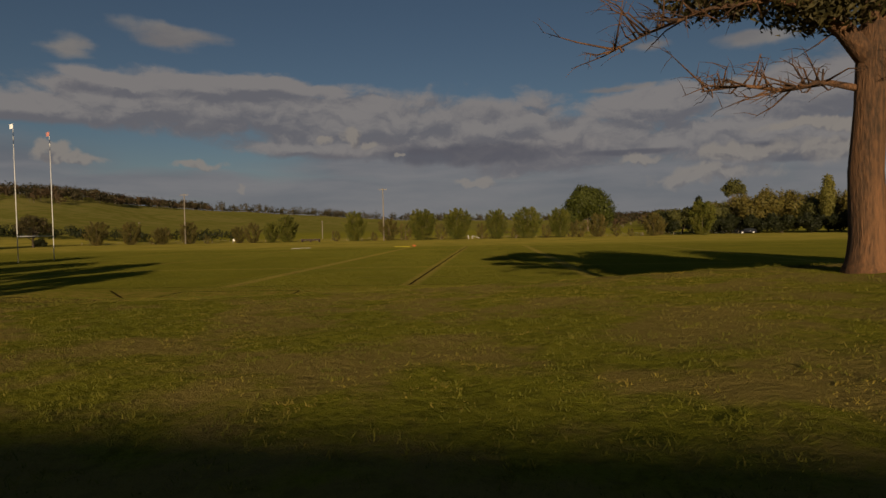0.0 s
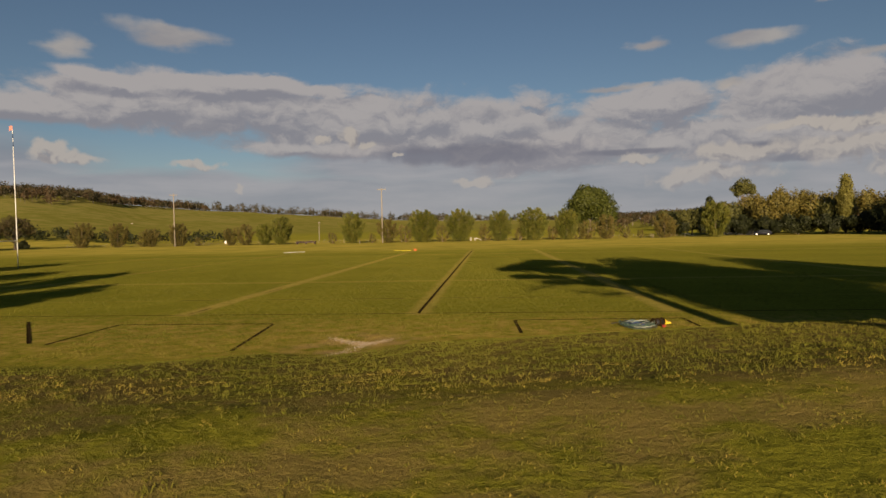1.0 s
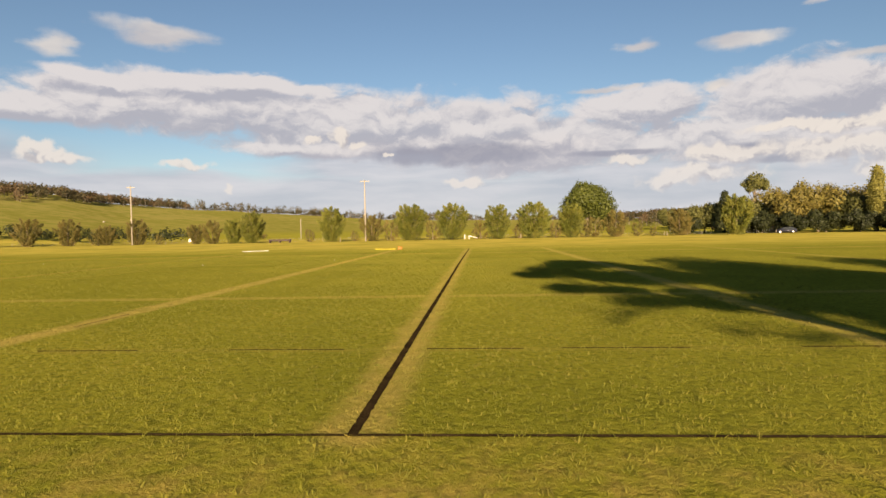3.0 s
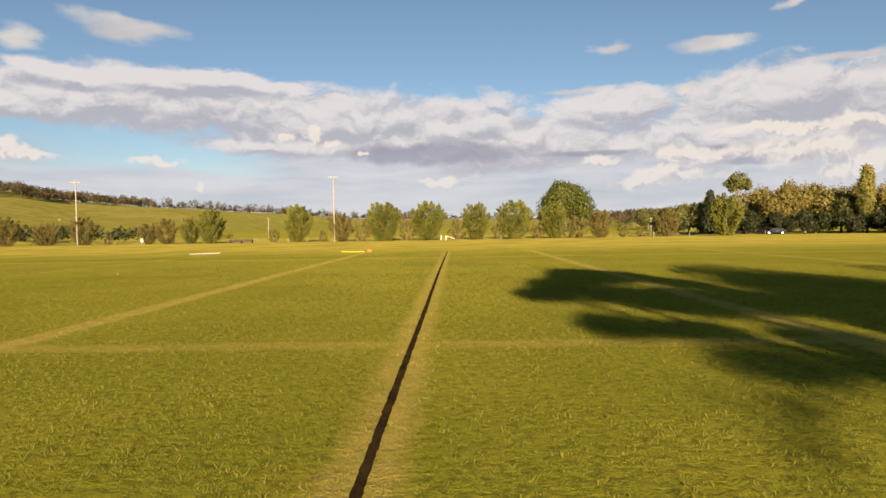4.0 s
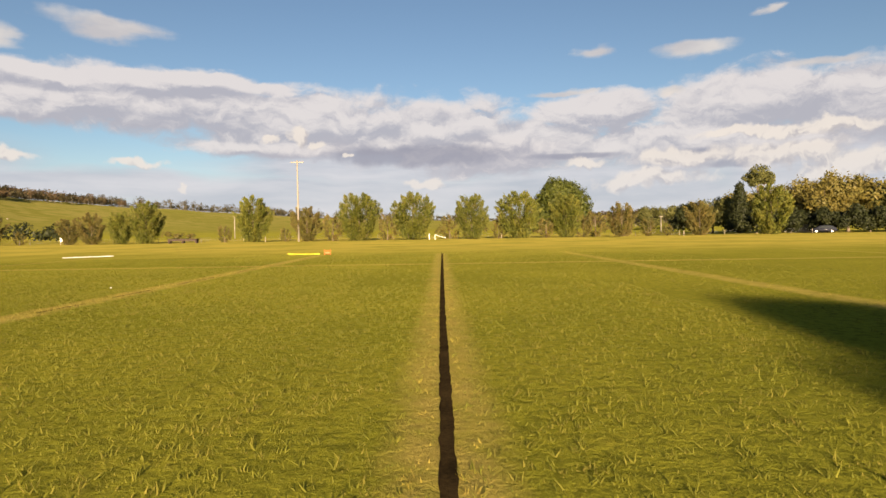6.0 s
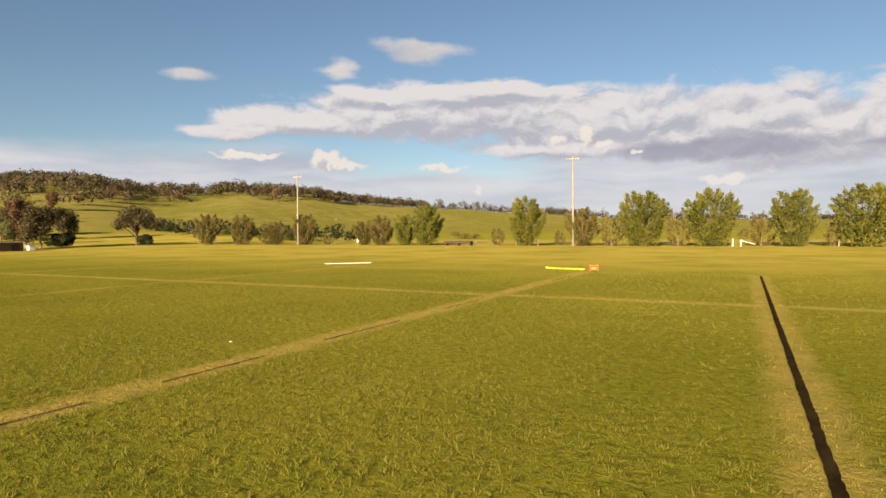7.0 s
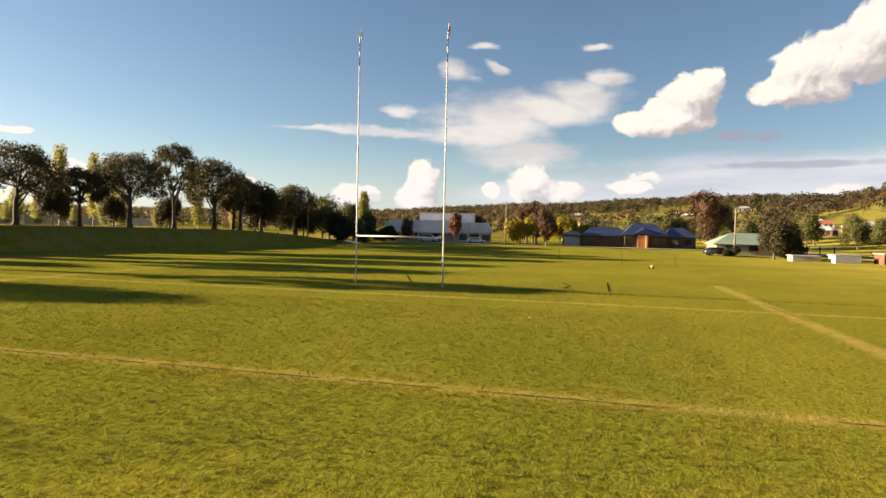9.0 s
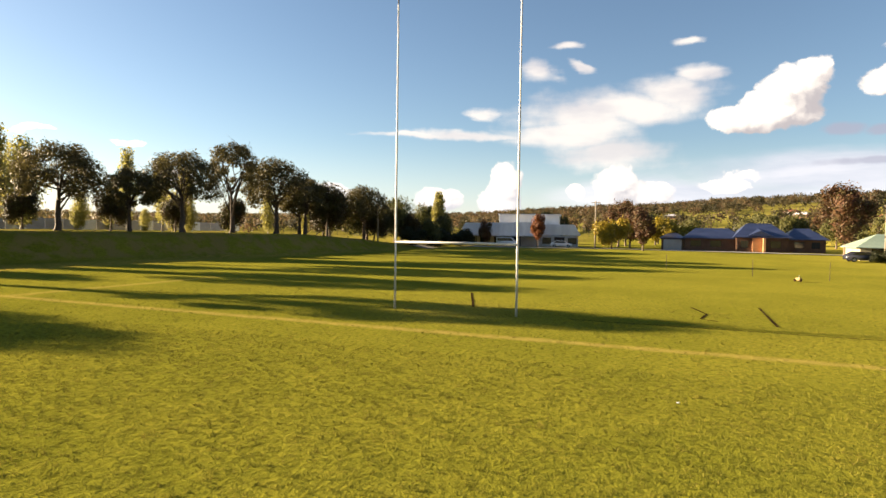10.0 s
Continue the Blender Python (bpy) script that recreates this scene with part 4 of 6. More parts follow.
broad = tree("broad_tree", cluster(4.6, 9.5, 55, 11), BARK, LEAF_OLIVE, 5600, 0.29, 5, 0.25, 55, "olive green tree among the houses", shell=0.35)
stand(rust, -137, 70.8, 0, 1.0)
stand(brown, -122.8, 102.8, 80, 0.95)
again(rust, -124.8, 101.2, 30, 0.85, label="rusty autumn tree at the edge of the field")
spreading = tree("autumn_tree", mushroom(5.0, 9.2, 2.6, 61, 22), BARK_DARK, LEAF_BROWN, 5200, 0.22, 4.6, 0.3, 61, "spreading tree with thin brown leaves by the field", limbs=18, twigs=5, fork=0.3, shell=0.25)
stand(spreading, -119.5, 121, 190, 0.95)
again(brown, -118.5, 77.2, 200, 0.8)
for x, y, k, a in ((-117.5, -12.5, 1.12, 50), (-121.5, -14.5, 1.05, 170), (-132.5, -11, 0.8, 280), (-139, -5.5, 0.72, 20)):
    again(brown, x, y, a, k, label="dark red-brown autumn tree at the end of the bank")
again(rust, -172, 33, 250, 0.95)
again(rust, -160, 36.5, 20, 0.8)
stand(maple, -140, 40.2, 0, 1.05)
again(maple, -150, 7, 120, 0.75, label="dark reddish bush beside a pale building")
stand(orange, -146, 19.5, 0, 1.0)
stand(yellow, -150.5, 33.6, 0, 1.2)
again(yellow, -162, 43.5, 60, 1.3)
again(yellow, -172, 47, 150, 1.1)
stand(broad, -180, 34, 0, 1.05)
for x, y, k, a in ((-135, -14, 1.15, 20), (-141, -9, 1.0, 80), (-148, -14, 1.2, 140), (-150, -4, 0.85, 230), (-141, -3, 0.7, 300), (-160, -10, 1.1, 10), (-185, 50, 0.9, 70), (-190, 66, 1.0, 190), (-176, 80, 0.9, 260), (-165, 92, 0.85, 330), (-190, 100, 0.9, 40), (-205, 84, 1.0, 100), (-210, 40, 1.0, 160), (-128, -20, 0.9, 280), (-162, 60, 0.8, 30), (-170, 68, 0.9, 130), (-158, 84, 0.8, 10), (-182, 90, 1.0, 200), (-200, 110, 1.1, 20), (-178, 112, 0.8, 120), (-220, 100, 1.1, 320), (-230, 70, 1.2, 50), (-216, 125, 1.0, 240), (-240, 120, 1.2, 90), (-150, 112, 0.7, 10), (-235, 40, 1.2, 10)):
    again(broad, x, y, a, k)
again(darkb, -192, 12, 30, 1.55, label="dark rounded evergreen tree behind a pale building")
again(darkb, -121.8, 106.0, 100, 0.6)
again(darkb, -121, 79.5, 40, 0.75)
again(darkb, -123.5, 72.0, 140, 0.34, label="low dark shrub in front of a cream cottage")
again(darkb, -119, 122.5, 10, 0.45)
for x, y, k, a in ((-136, -4, 0.7, 20), (-142, -1, 0.75, 200), (-146.5, 2.5, 0.7, 110)):
    again(darkb, x, y, a, k, label="dark dense shrub beside the road below the bank")
for x, y, k, a in ((-64, -46, 1.05, 0), (-80, -42, 1.2, 90), (-101, -42, 1.15, 30), (-58, -40, 1.0, 200), (-109.5, -43, 1.15, 80), (-114, -42, 1.1, 240), (-131, -36, 0.95, 150), (-136, -30, 0.85, 300)):
    again(bare, x, y, a, k, label="pale half-bare poplar behind the bank trees")
for x, y, k, a in ((-75, -50, 0.6, 10), (-84, -52, 0.42, 100), (-90, -52, 0.5, 100), (-97, -49, 0.36, 20), (-104, -50, 0.5, 200), (-62, -52, 0.6, 290), (-118, -46, 0.55, 40), (-111, -49, 0.4, 250), (-126, -42, 0.55, 330), (-68, -48, 0.45, 170), (-54, -44, 0.55, 20), (-46, -40, 0.55, 90)):
    again(gold, x, y, a, k, label="yellow-green tree behind the bank trees")

for x, y, k, a in ((-52, -27, 0.7, 10), (-63.5, -28, 0.62, 100), (-75, -29, 0.6, 200), (-86.5, -28, 0.66, 300), (-97, -27, 0.6, 60), (-108, -25, 0.7, 150)):
    again(brown, x, y, a, k, label="low brown autumn tree on the terrace behind the bank trees")

rb = random.Random(21)
for k in range(22):
    a, q = radians(rb.uniform(58, 84)), rb.uniform(175, 330)
    again((brown, broad, rust)[k % 3], HUB[0] - q * math.sin(a), HUB[1] + q * math.cos(a), rb.uniform(0, 360), rb.uniform(0.6, 1.0), label=("brown autumn tree on the slope below the town", "olive tree on the slope below the town", "thinning rusty tree on the slope below the town")[k % 3])

# ---- hedges and woods far off ----


def scatter_woods(name, pts, leaf, seed, label, per=64, size=0.95, h=8.5, w=4.2, stems=True, bark=STEM, bare=0.14, tw=0.13):
    rng = np.random.default_rng(seed)
    n = len(pts)
    if n == 0:
        return
    pts = np.array(pts)
    hh = h * rng.uniform(0.6, 1.25, n)
    ww = w * rng.uniform(0.7, 1.3, n)
    z0 = height(pts[:, 0], pts[:, 1])
    d = rng.normal(size=(n, per, 3))
    d /= np.linalg.norm(d, axis=2, keepdims=True)
    rr = rng.uniform(0.45, 1.0, (n, per, 1))
    c = d * rr * np.stack([ww, ww, hh * (0.5 - bare / 2)], 1)[:, None, :]
    c[..., 2] += (hh * (0.5 + bare / 2))[:, None]
    c += np.stack([pts[:, 0], pts[:, 1], z0], 1)[:, None, :]
    c = c.reshape(-1, 3)
    nn = d.reshape(-1, 3) + rng.normal(size=(n * per, 3)) * 0.38
    nn /= np.linalg.norm(nn, axis=1, keepdims=True)
    u = np.cross(nn, rng.normal(size=(n * per, 3)))
    u /= np.linalg.norm(u, axis=1, keepdims=True)
    v = np.cross(nn, u)
    s = size * rng.uniform(0.5, 1.2, (n * per, 1))
    V = np.stack([c - u * s + v * s * 0.4, c - u * s * 0.4 - v * s * 0.7, c + u * s], 1).reshape(-1, 3)
    F = np.arange(n * per * 3).reshape(-1, 3)
    wood = empty(name, 0, 0, 0, 0, label, "woodland", kind="stuff")
    piece("foliage", mesh_fast("foliage", V, F, leaf), wood)
    if not stems:
        return
    t = np.stack([pts[:, 0], pts[:, 1], z0 - 0.3], 1)
    a = [t + (-tw, 0, 0), t + (tw, 0, 0), t + np.stack([0 * hh + tw * 0.5, 0 * hh, hh * 0.8], 1), t + np.stack([0 * hh - tw * 0.5, 0 * hh, hh * 0.8], 1)]
    b = [t + (0, -tw, 0), t + (0, tw, 0), t + np.stack([0 * hh, 0 * hh + tw * 0.5, hh * 0.8], 1), t + np.stack([0 * hh, 0 * hh - tw * 0.5, hh * 0.8], 1)]
    V = np.concatenate([np.stack(a, 1), np.stack(b, 1)]).reshape(-1, 3)
    piece("trunks", mesh_fast("trunks", V, np.arange(len(V)).reshape(-1, 4), bark), wood)


def polar(az, r):
    return (HUB[0] - r * math.sin(radians(az)), HUB[1] + r * math.cos(radians(az)))


rnd = random.Random(77)
MEADOW_AZ, MEADOW_EL = (28, 34, 39, 46, 55, 61, 66, 70, 72), (2.35, 2.6, 3.05, 3.15, 2.3, 2.4, 1.9, 1.6, 0.2)
crest = []
woods = {"olive": [], "rust": [], "dark": []}
for _ in range(60000):
    az, r = rnd.uniform(-60, 150), 230 + 700 * math.sqrt(rnd.random())
    R = float(np.interp(az, AZ_R, R_R))
    x, y = polar(az, r)
    if r > R * 1.04:
        continue
    lump = noise.noise(Vector((x * 0.012, y * 0.012, 0)))
    if 28 <= az <= 72:
        el = math.degrees(math.atan2(gz(x, y) - 3.0, r))
        ok = el > np.interp(az, MEADOW_AZ, MEADOW_EL) + 0.35 * noise.noise(Vector((az * 0.25, 3, 0))) and rnd.random() < 0.75
        ok = ok or (az > 56 and r > 300 and lump > 0.3 and rnd.random() < 0.3)
    elif az > 72:
        el = math.degrees(math.atan2(gz(x, y) - 3.0, r))
        paddock = 78 < az < 92 and abs(el - 1.45 - 0.03 * (85 - az)) < 0.28
        ok = not paddock and lump > -0.22 - 0.4 * (r > 0.7 * R) and rnd.random() < 0.6
    elif az < -12:
        ok = r > 330 and rnd.random() < 0.35
    else:
        ok = False
        if r > 0.9 * R and rnd.random() < 0.12 + 0.7 * max(0.0, noise.noise(Vector((az * 0.35, 9, 0)))):
            crest.append((x, y))
    if ok:
        kind = noise.noise(Vector((x * 0.02, y * 0.02, 5.0)))
        woods[rnd.choices(("olive", "rust", "dark"), (0.45, 0.3 + 0.5 * max(0, kind), 0.15 + 0.8 * max(0, -kind)))[0]].append((x, y))
for k in woods:
    woods[k] = woods[k][:2500]
scatter_woods("hill_wood", woods["olive"], LEAF_HILL, 1, "olive green gum woodland along the hill tops")
scatter_woods("hill_wood", woods["rust"], LEAF_HILL_BROWN, 2, "brown and amber trees in the hill woodland")
scatter_woods("hill_wood", woods["dark"], LEAF_HILL_DARK, 3, "dark green trees in the hill woodland")
scatter_woods("crest_wood", crest[::2], LEAF_HILL, 6, "scattered gum trees with pale trunks on the skyline", 44, 0.9, 10.5, 3.6, bark=STEM, bare=0.26, tw=0.12)
scatter_woods("crest_wood", crest[1::2], LEAF_HILL_DARK, 7, "dark pines scattered on the skyline", 40, 0.9, 7.0, 2.6)
low_line = [polar(az, rnd.uniform(0.96, 1.05) * float(np.interp(az, AZ_R, R_R))) for az in np.arange(-12, 29, 0.16)]
scatter_woods("crest_scrub", low_line, LEAF_HILL, 8, "low olive scrub along the skyline", 30, 0.9, 4.0, 3.2, False)
hedge = [(x + rnd.uniform(-1, 1), 166 + rnd.uniform(-2, 3) - 0.03 * x) for x in np.arange(-190, -84, 1.3)]
scatter_woods("hedge", hedge, LEAF_DARK, 4, "dark hedge of bushes beyond the tree row", 70, 0.5, 4.6, 1.9, False)
scatter_woods("scrub", [(x + rnd.uniform(-1, 1), 236 + rnd.uniform(-2, 2)) for x in np.arange(-99, -87, 1.5)] + [(rnd.uniform(-30, 60), rnd.uniform(215, 240)) for _ in range(14)], LEAF_ROW_BROWN, 5, "low brownish scrub beyond the tree row", 50, 0.5, 2.6, 1.8, False)

# ---- poles, fences, small things on the field ----


def power_pole(x, y, top, label, arm=2.2, turn=0.0):
    z = gz(x, y)
    p = empty("power_pole", x, y, z - 0.05, turn, label, "power pole", "power poles")
    h = top - z
    vs, fs = tube([(0, 0, 0), (0, 0, h * 0.5), (0, 0, h)], [0.17, 0.145, 0.11], 10)
    piece("pole", mesh_of("pole", vs, fs, POLEWOOD, True), p)
    part("crossarm", boxed(-arm / 2, arm / 2, -0.06, 0.06, h - 0.45, h - 0.31, bevel=0.01), POLEWOOD, p)
    for k in (-0.45, -0.18, 0.18, 0.45):
        vs, fs = tube([(k * arm, 0, h - 0.31), (k * arm, 0, h - 0.16)], [0.05, 0.03], 8)
        piece("insulator", mesh_of("insulator", vs, fs, POLEWOOD, True), p)
    part("bracket", boxed(-0.2, 0.2, -0.22, -0.12, h * 0.42, h * 0.42 + 0.35, bevel=0.02), POLEWOOD, p)
    return p


PP = "tall pale weathered power pole with a crossarm beyond the tree row"
power_pole(-80.4, 128.2, 14.4, PP)
power_pole(-24.6, 127.7, 14.5, PP)
power_pole(-71, 230, 8.2, "short pale pole in the paddock beyond the tree row", 0.8)
power_pole(-200, 300, 11.0, "pale power pole in the paddock below the hill", 1.6)
power_pole(-124.8, 72.8, 8.3, "wooden power pole at the field's edge near houses", 0.5, 80)
power_pole(-150, 30.4, 10.3, "wooden power pole among autumn trees by the road", 1.8, 80)
power_pole(-129, -8.3, 11.2, "pale slender lamp pole beside the bank trees", 0.5, 80)
power_pole(71, 215, gz(71, 215) + 5.5, "pale power pole among trees beyond the field", 1.4)

FENCE = mottled("fence_post", (0.16, 0.13, 0.09), (0.34, 0.29, 0.21), 4.0, 0.9, bump=0.5)
WIRE = mottled("fence_wire", (0.25, 0.25, 0.25), (0.4, 0.4, 0.4), 4.0, 0.5, 0.7)


def wire_fence(points, step, label, h=0.95):
    """Posts with three wires along the points; one thing."""
    x0, y0 = points[0]
    f = empty("wire_fence", x0, y0, 0, 0, label, "fence")
    spots = []
    for (ax, ay), (bx, by) in zip(points, points[1:]):
        n = max(1, int(math.hypot(bx - ax, by - ay) / step))
        spots += [(ax + (bx - ax) * k / n, ay + (by - ay) * k / n) for k in range(n)]
    spots.append(points[-1])
    me = None
    for x, y in spots:
        if me is None:
            vs, fs = tube([(0, 0, -0.2), (0, 0, h)], [0.045, 0.04], 8)
            me = mesh_of("fence_post", vs, fs, FENCE, True)
        o = piece("fence_post", me, f)
        o.location = (x - x0, y - y0, gz(x, y))
    for z in (0.3, 0.6, 0.88):
        vs, fs = tube([(x - x0, y - y0, gz(x, y) + z) for x, y in spots], [0.006] * len(spots), 3)
        piece("wire", mesh_of("wire", vs, fs, WIRE), f)
    return f


wire_fence([(-115, 134), (-60, 134.5), (-5, 134.5), (45, 136), (72, 139)], 7.5, "low post and wire fence behind the tree row")

stile = empty("fence_gate", -2.0, 131.2, gz(-2, 131), 0, "white post with a slanting white rail in the fence line", "gate")
part("gate_post", boxed(-0.06, 0.06, -0.06, 0.06, -0.1, 1.05, bevel=0.015), WHITE, stile)
part("gate_post", boxed(1.0, 1.1, -0.05, 0.05, -0.1, 0.9, bevel=0.015), WHITE, stile)
vs, fs = tube([(1.05, 0, 0.82), (3.0, 0, 0.25)], [0.045, 0.045], 8)
piece("rail", mesh_of("rail", vs, fs, WHITE), stile)
for x, y in ((-31.2, 130.5), (11, 131.5), (45, 134)):
    m = empty("marker_post", x, y, gz(x, y), 0, "short white marker post in grass by the tree row", "post", "marker posts")
    part("post", boxed(-0.07, 0.07, -0.07, 0.07, -0.1, 0.95, bevel=0.015), FENCE, m)

notice = empty("notice_board", -67.5, 131.0, gz(-67.5, 131.0), 10, "small white notice board on two short posts by the tree row", "sign")
for x in (-0.45, 0.45):
    part("post", boxed(x - 0.05, x + 0.05, -0.04, 0.04, -0.1, 1.0, bevel=0.01), FENCE, notice)
part("board", boxed(-0.5, 0.5, -0.08, -0.045, 0.55, 1.25, bevel=0.01), WHITE, notice)

bench = empty("bench", -45.0, 128.6, gz(-45.0, 128.6), 0, "long dark brown timber bench with stout end legs on grass", "bench")
for y in (-0.42, -0.14, 0.14, 0.42):
    part("plank", boxed(-2.6, 2.6, y - 0.125, y + 0.125, 0.68, 0.80, bevel=0.012), DARKWOOD, bench)
for y in (-0.5, 0.5):
    part("rail", boxed(-2.5, 2.5, y - 0.03, y + 0.03, 0.42, 0.66, bevel=0.012), DARKWOOD, bench)
for x in (-2.35, 0.0, 2.35):
    for y in (-0.38, 0.38):
        part("leg", boxed(x - 0.14, x + 0.14, y - 0.08, y + 0.08, -0.03, 0.68, bevel=0.012), DARKWOOD, bench)
for x in (-1.5, 1.5):
    vs, fs = tube([(math.copysign(2.35, x), 0, 0.2), (x, 0, 0.7)], [0.05, 0.05], 6)
    piece("brace", mesh_of("brace", vs, fs, DARKWOOD), bench)


def crumpled(name, x, y, length, width, high, turn, mat, label, category, seed):
    """A length of cloth or sheeting that lies rolled and crumpled on the grass."""
    r = random.Random(seed)
    n, k = 34, 9
    vs, fs = [], []
    for i in range(n):
        f = i / (n - 1)
        w = width * (0.55 + 0.45 * math.sin(math.pi * min(1, max(0, f))) ** 0.4) * r.uniform(0.8, 1.15)
        off = 0.12 * math.sin(f * 9 + seed) * width
        for j in range(k):
            a = math.pi * j / (k - 1)
            vs.append(((f - 0.5) * length, -math.cos(a) * w / 2 + off, math.sin(a) * high * r.uniform(0.1, 1.0)))
    fs = [(i * k + j, i * k + j + 1, (i + 1) * k + j + 1, (i + 1) * k + j) for i in range(n - 1) for j in range(k - 1)]
    fs += [tuple(range(k))[::-1], tuple((n - 1) * k + j for j in range(k)), ]
    ob = piece(name, mesh_of(name, vs, fs, mat, True))
    ob.matrix_world = pose(x, y, gz(x, y), 0, 0, turn)
    return tagged(ob, label, category)


TARP_W = mottled("white_sheeting", (0.62, 0.61, 0.55), (0.82, 0.80, 0.74), 2.0, 0.55, bump=0.4)
TARP_Y = mottled("yellow_sheeting", (0.50, 0.40, 0.02), (0.78, 0.62, 0.05), 2.0, 0.55, bump=0.4)
ORANGE = mottled("orange_plastic", (0.50, 0.09, 0.015), (0.70, 0.16, 0.03), 3.0, 0.5)
crumpled("white_sheet", -30.5, 76.0, 3.9, 0.34, 0.08, 46, TARP_W, "long white rolled sheet lying on the grass", "sheet", 1)
crumpled("yellow_sheet", -11.6, 74.7, 3.1, 0.5, 0.13, -18, TARP_Y, "crumpled yellow sheet lying on the grass", "sheet", 2)
trolley = empty("line_trolley", -9.3, 73.2, 0, 15, "small orange frame trolley standing on the grass", "trolley")
trolley.scale = (0.7, 0.7, 0.7)
part("tank", boxed(-0.22, 0.22, -0.16, 0.16, 0.14, 0.36, bevel=0.03), ORANGE, trolley)
for x in (-0.34, 0.34):
    vs, fs = tube([(x, 0, 0.0), (x, 0, 0.62)], [0.035, 0.035], 8)
    piece("upright", mesh_of("upright", vs, fs, ORANGE), trolley)
for z in (0.12, 0.5):
    vs, fs = tube([(-0.34, 0, z), (0.34, 0, z)], [0.03, 0.03], 8)
    piece("bar", mesh_of("bar", vs, fs, ORANGE), trolley)

# sprinkler cart far out on the field
BRASS = mottled("worn_brass", (0.16, 0.10, 0.04), (0.34, 0.23, 0.10), 5.0, 0.5, 0.6)
cart = empty("sprinkler_cart", -79.4, 54.9, 0, 30, "small brownish sprinkler cart standing on the grass", "sprinkler")
cart.scale = (0.75, 0.75, 0.75)
part("body", boxed(-0.35, 0.3, -0.18, 0.18, 0.16, 0.42, bevel=0.04), BRASS, cart)
for x, y in ((-0.3, -0.24), (-0.3, 0.24), (0.28, 0.0)):
    vs, fs = tube([(x, y - 0.04, 0.15), (x, y + 0.04, 0.15)], [0.15, 0.15], 14)
    piece("wheel", mesh_of("wheel", vs, fs, SOIL), cart)
vs, fs = tube([(0, 0, 0.4), (0, 0, 0.62), (0.12, 0, 0.68)], [0.035, 0.03, 0.02], 8)
piece("nozzle", mesh_of("nozzle", vs, fs, METAL), cart)
for x, y in ((-84.5, 52.2), (-82, 57.5), (-92, 45.0)):
    s = empty("stake", x, y, 0, 0, "thin dark stake standing in the grass", "stake", "stakes")
    vs, fs = tube([(0, 0, -0.1), (0, 0, 1.5)], [0.025, 0.02], 6)
    piece("rod", mesh_of("rod", vs, fs, DARKWOOD), s)

# hose heap with a reel by the foot of the bank
HOSES = (mottled("hose_green", (0.03, 0.06, 0.045), (0.08, 0.13, 0.10), 6, 0.4), mottled("hose_pale", (0.18, 0.20, 0.17), (0.34, 0.35, 0.30), 6, 0.4),
         mottled("hose_black", (0.012, 0.012, 0.014), (0.03, 0.03, 0.035), 6, 0.4), mottled("hose_blue", (0.02, 0.035, 0.10), (0.05, 0.09, 0.22), 6, 0.4))
heap = empty("hose_heap", 7.65, -3.5, 0, 10, "tangled heap of green and pale garden hose on the grass", "hose")
r = random.Random(9)
for k in range(26):
    a0, rx, ry = r.uniform(0, 6.28), r.uniform(0.25, 0.68), r.uniform(0.3, 0.75)
    cx, cy = r.uniform(-.14, .14), r.uniform(-.14, .14)
    n = r.randint(20, 30)
    pts = [(cx + rx * math.cos(a0 + i * 0.24) * (1 + 0.05 * math.sin(i)), cy + ry * math.sin(a0 + i * 0.24) * (1 + 0.05 * math.cos(i * 1.3)), 0.02 + 0.008 * k * r.uniform(0.5, 1.1)) for i in range(n)]
    vs, fs = tube(pts, [0.014] * n, 6)
    piece("hose_loop", mesh_of("hose_loop", vs, fs, HOSES[(0, 2, 0, 2, 0, 1, 3, 0, 2)[k % 9]], True), heap)
heap.scale = (0.82, 0.82, 0.82)
reel = empty("hose_reel", 8.4, -3.3, 0, 35, "dark hose reel with a yellow side plate lying on the grass", "reel")
reel.scale = (0.75, 0.75, 0.75)
YELLOW_P = mottled("yellow_plastic", (0.55, 0.38, 0.02), (0.80, 0.58, 0.04), 4, 0.4)
RED_P = mottled("red_plastic", (0.20, 0.03, 0.02), (0.32, 0.05, 0.035), 4, 0.4)
vs, fs = tube([(-0.42, 0, 0.17), (0.1, 0, 0.17)], [0.11, 0.11], 14)
piece("drum", mesh_of("drum", vs, fs, HOSES[2], True), reel)
for x in (-0.45, -0.15, 0.1):
    vs, fs = tube([(x - 0.02, 0, 0.18), (x + 0.02, 0, 0.18)], [0.18, 0.18], 18)
    piece("flange", mesh_of("flange", vs, fs, SOIL), reel)
part("side_plate", boxed(0.14, 0.52, -0.17, 0.15, 0.06, 0.14, bevel=0.03), YELLOW_P, reel, "yellow plastic plate")
vs, fs = tube([(0.2, -0.1, 0.12), (0.32, 0, 0.22), (0.5, 0.06, 0.12)], [0.03, 0.03, 0.03], 8)
piece("handle", mesh_of("handle", vs, fs, YELLOW_P), reel)
part("valve", boxed(-0.28, -0.12, -0.42, -0.3, 0.0, 0.1, bevel=0.02), RED_P, reel, "red plastic valve")
for dx, dy, ln, a in ((-0.6, 0.55, 1.3, -50), (-0.1, 0.5, 0.9, -65)):
    s = empty("fallen_rod", 8.0 + dx, -2.7 + dy * 0.4, 0, a, "thin dark rod lying on the grass beside hoses", "rod", "rods")
    vs, fs = tube([(0, -ln / 2, 0.02), (0, ln / 2, 0.03)], [0.014, 0.012], 6)
    piece("rod", mesh_of("rod", vs, fs, HOSES[2]), s)
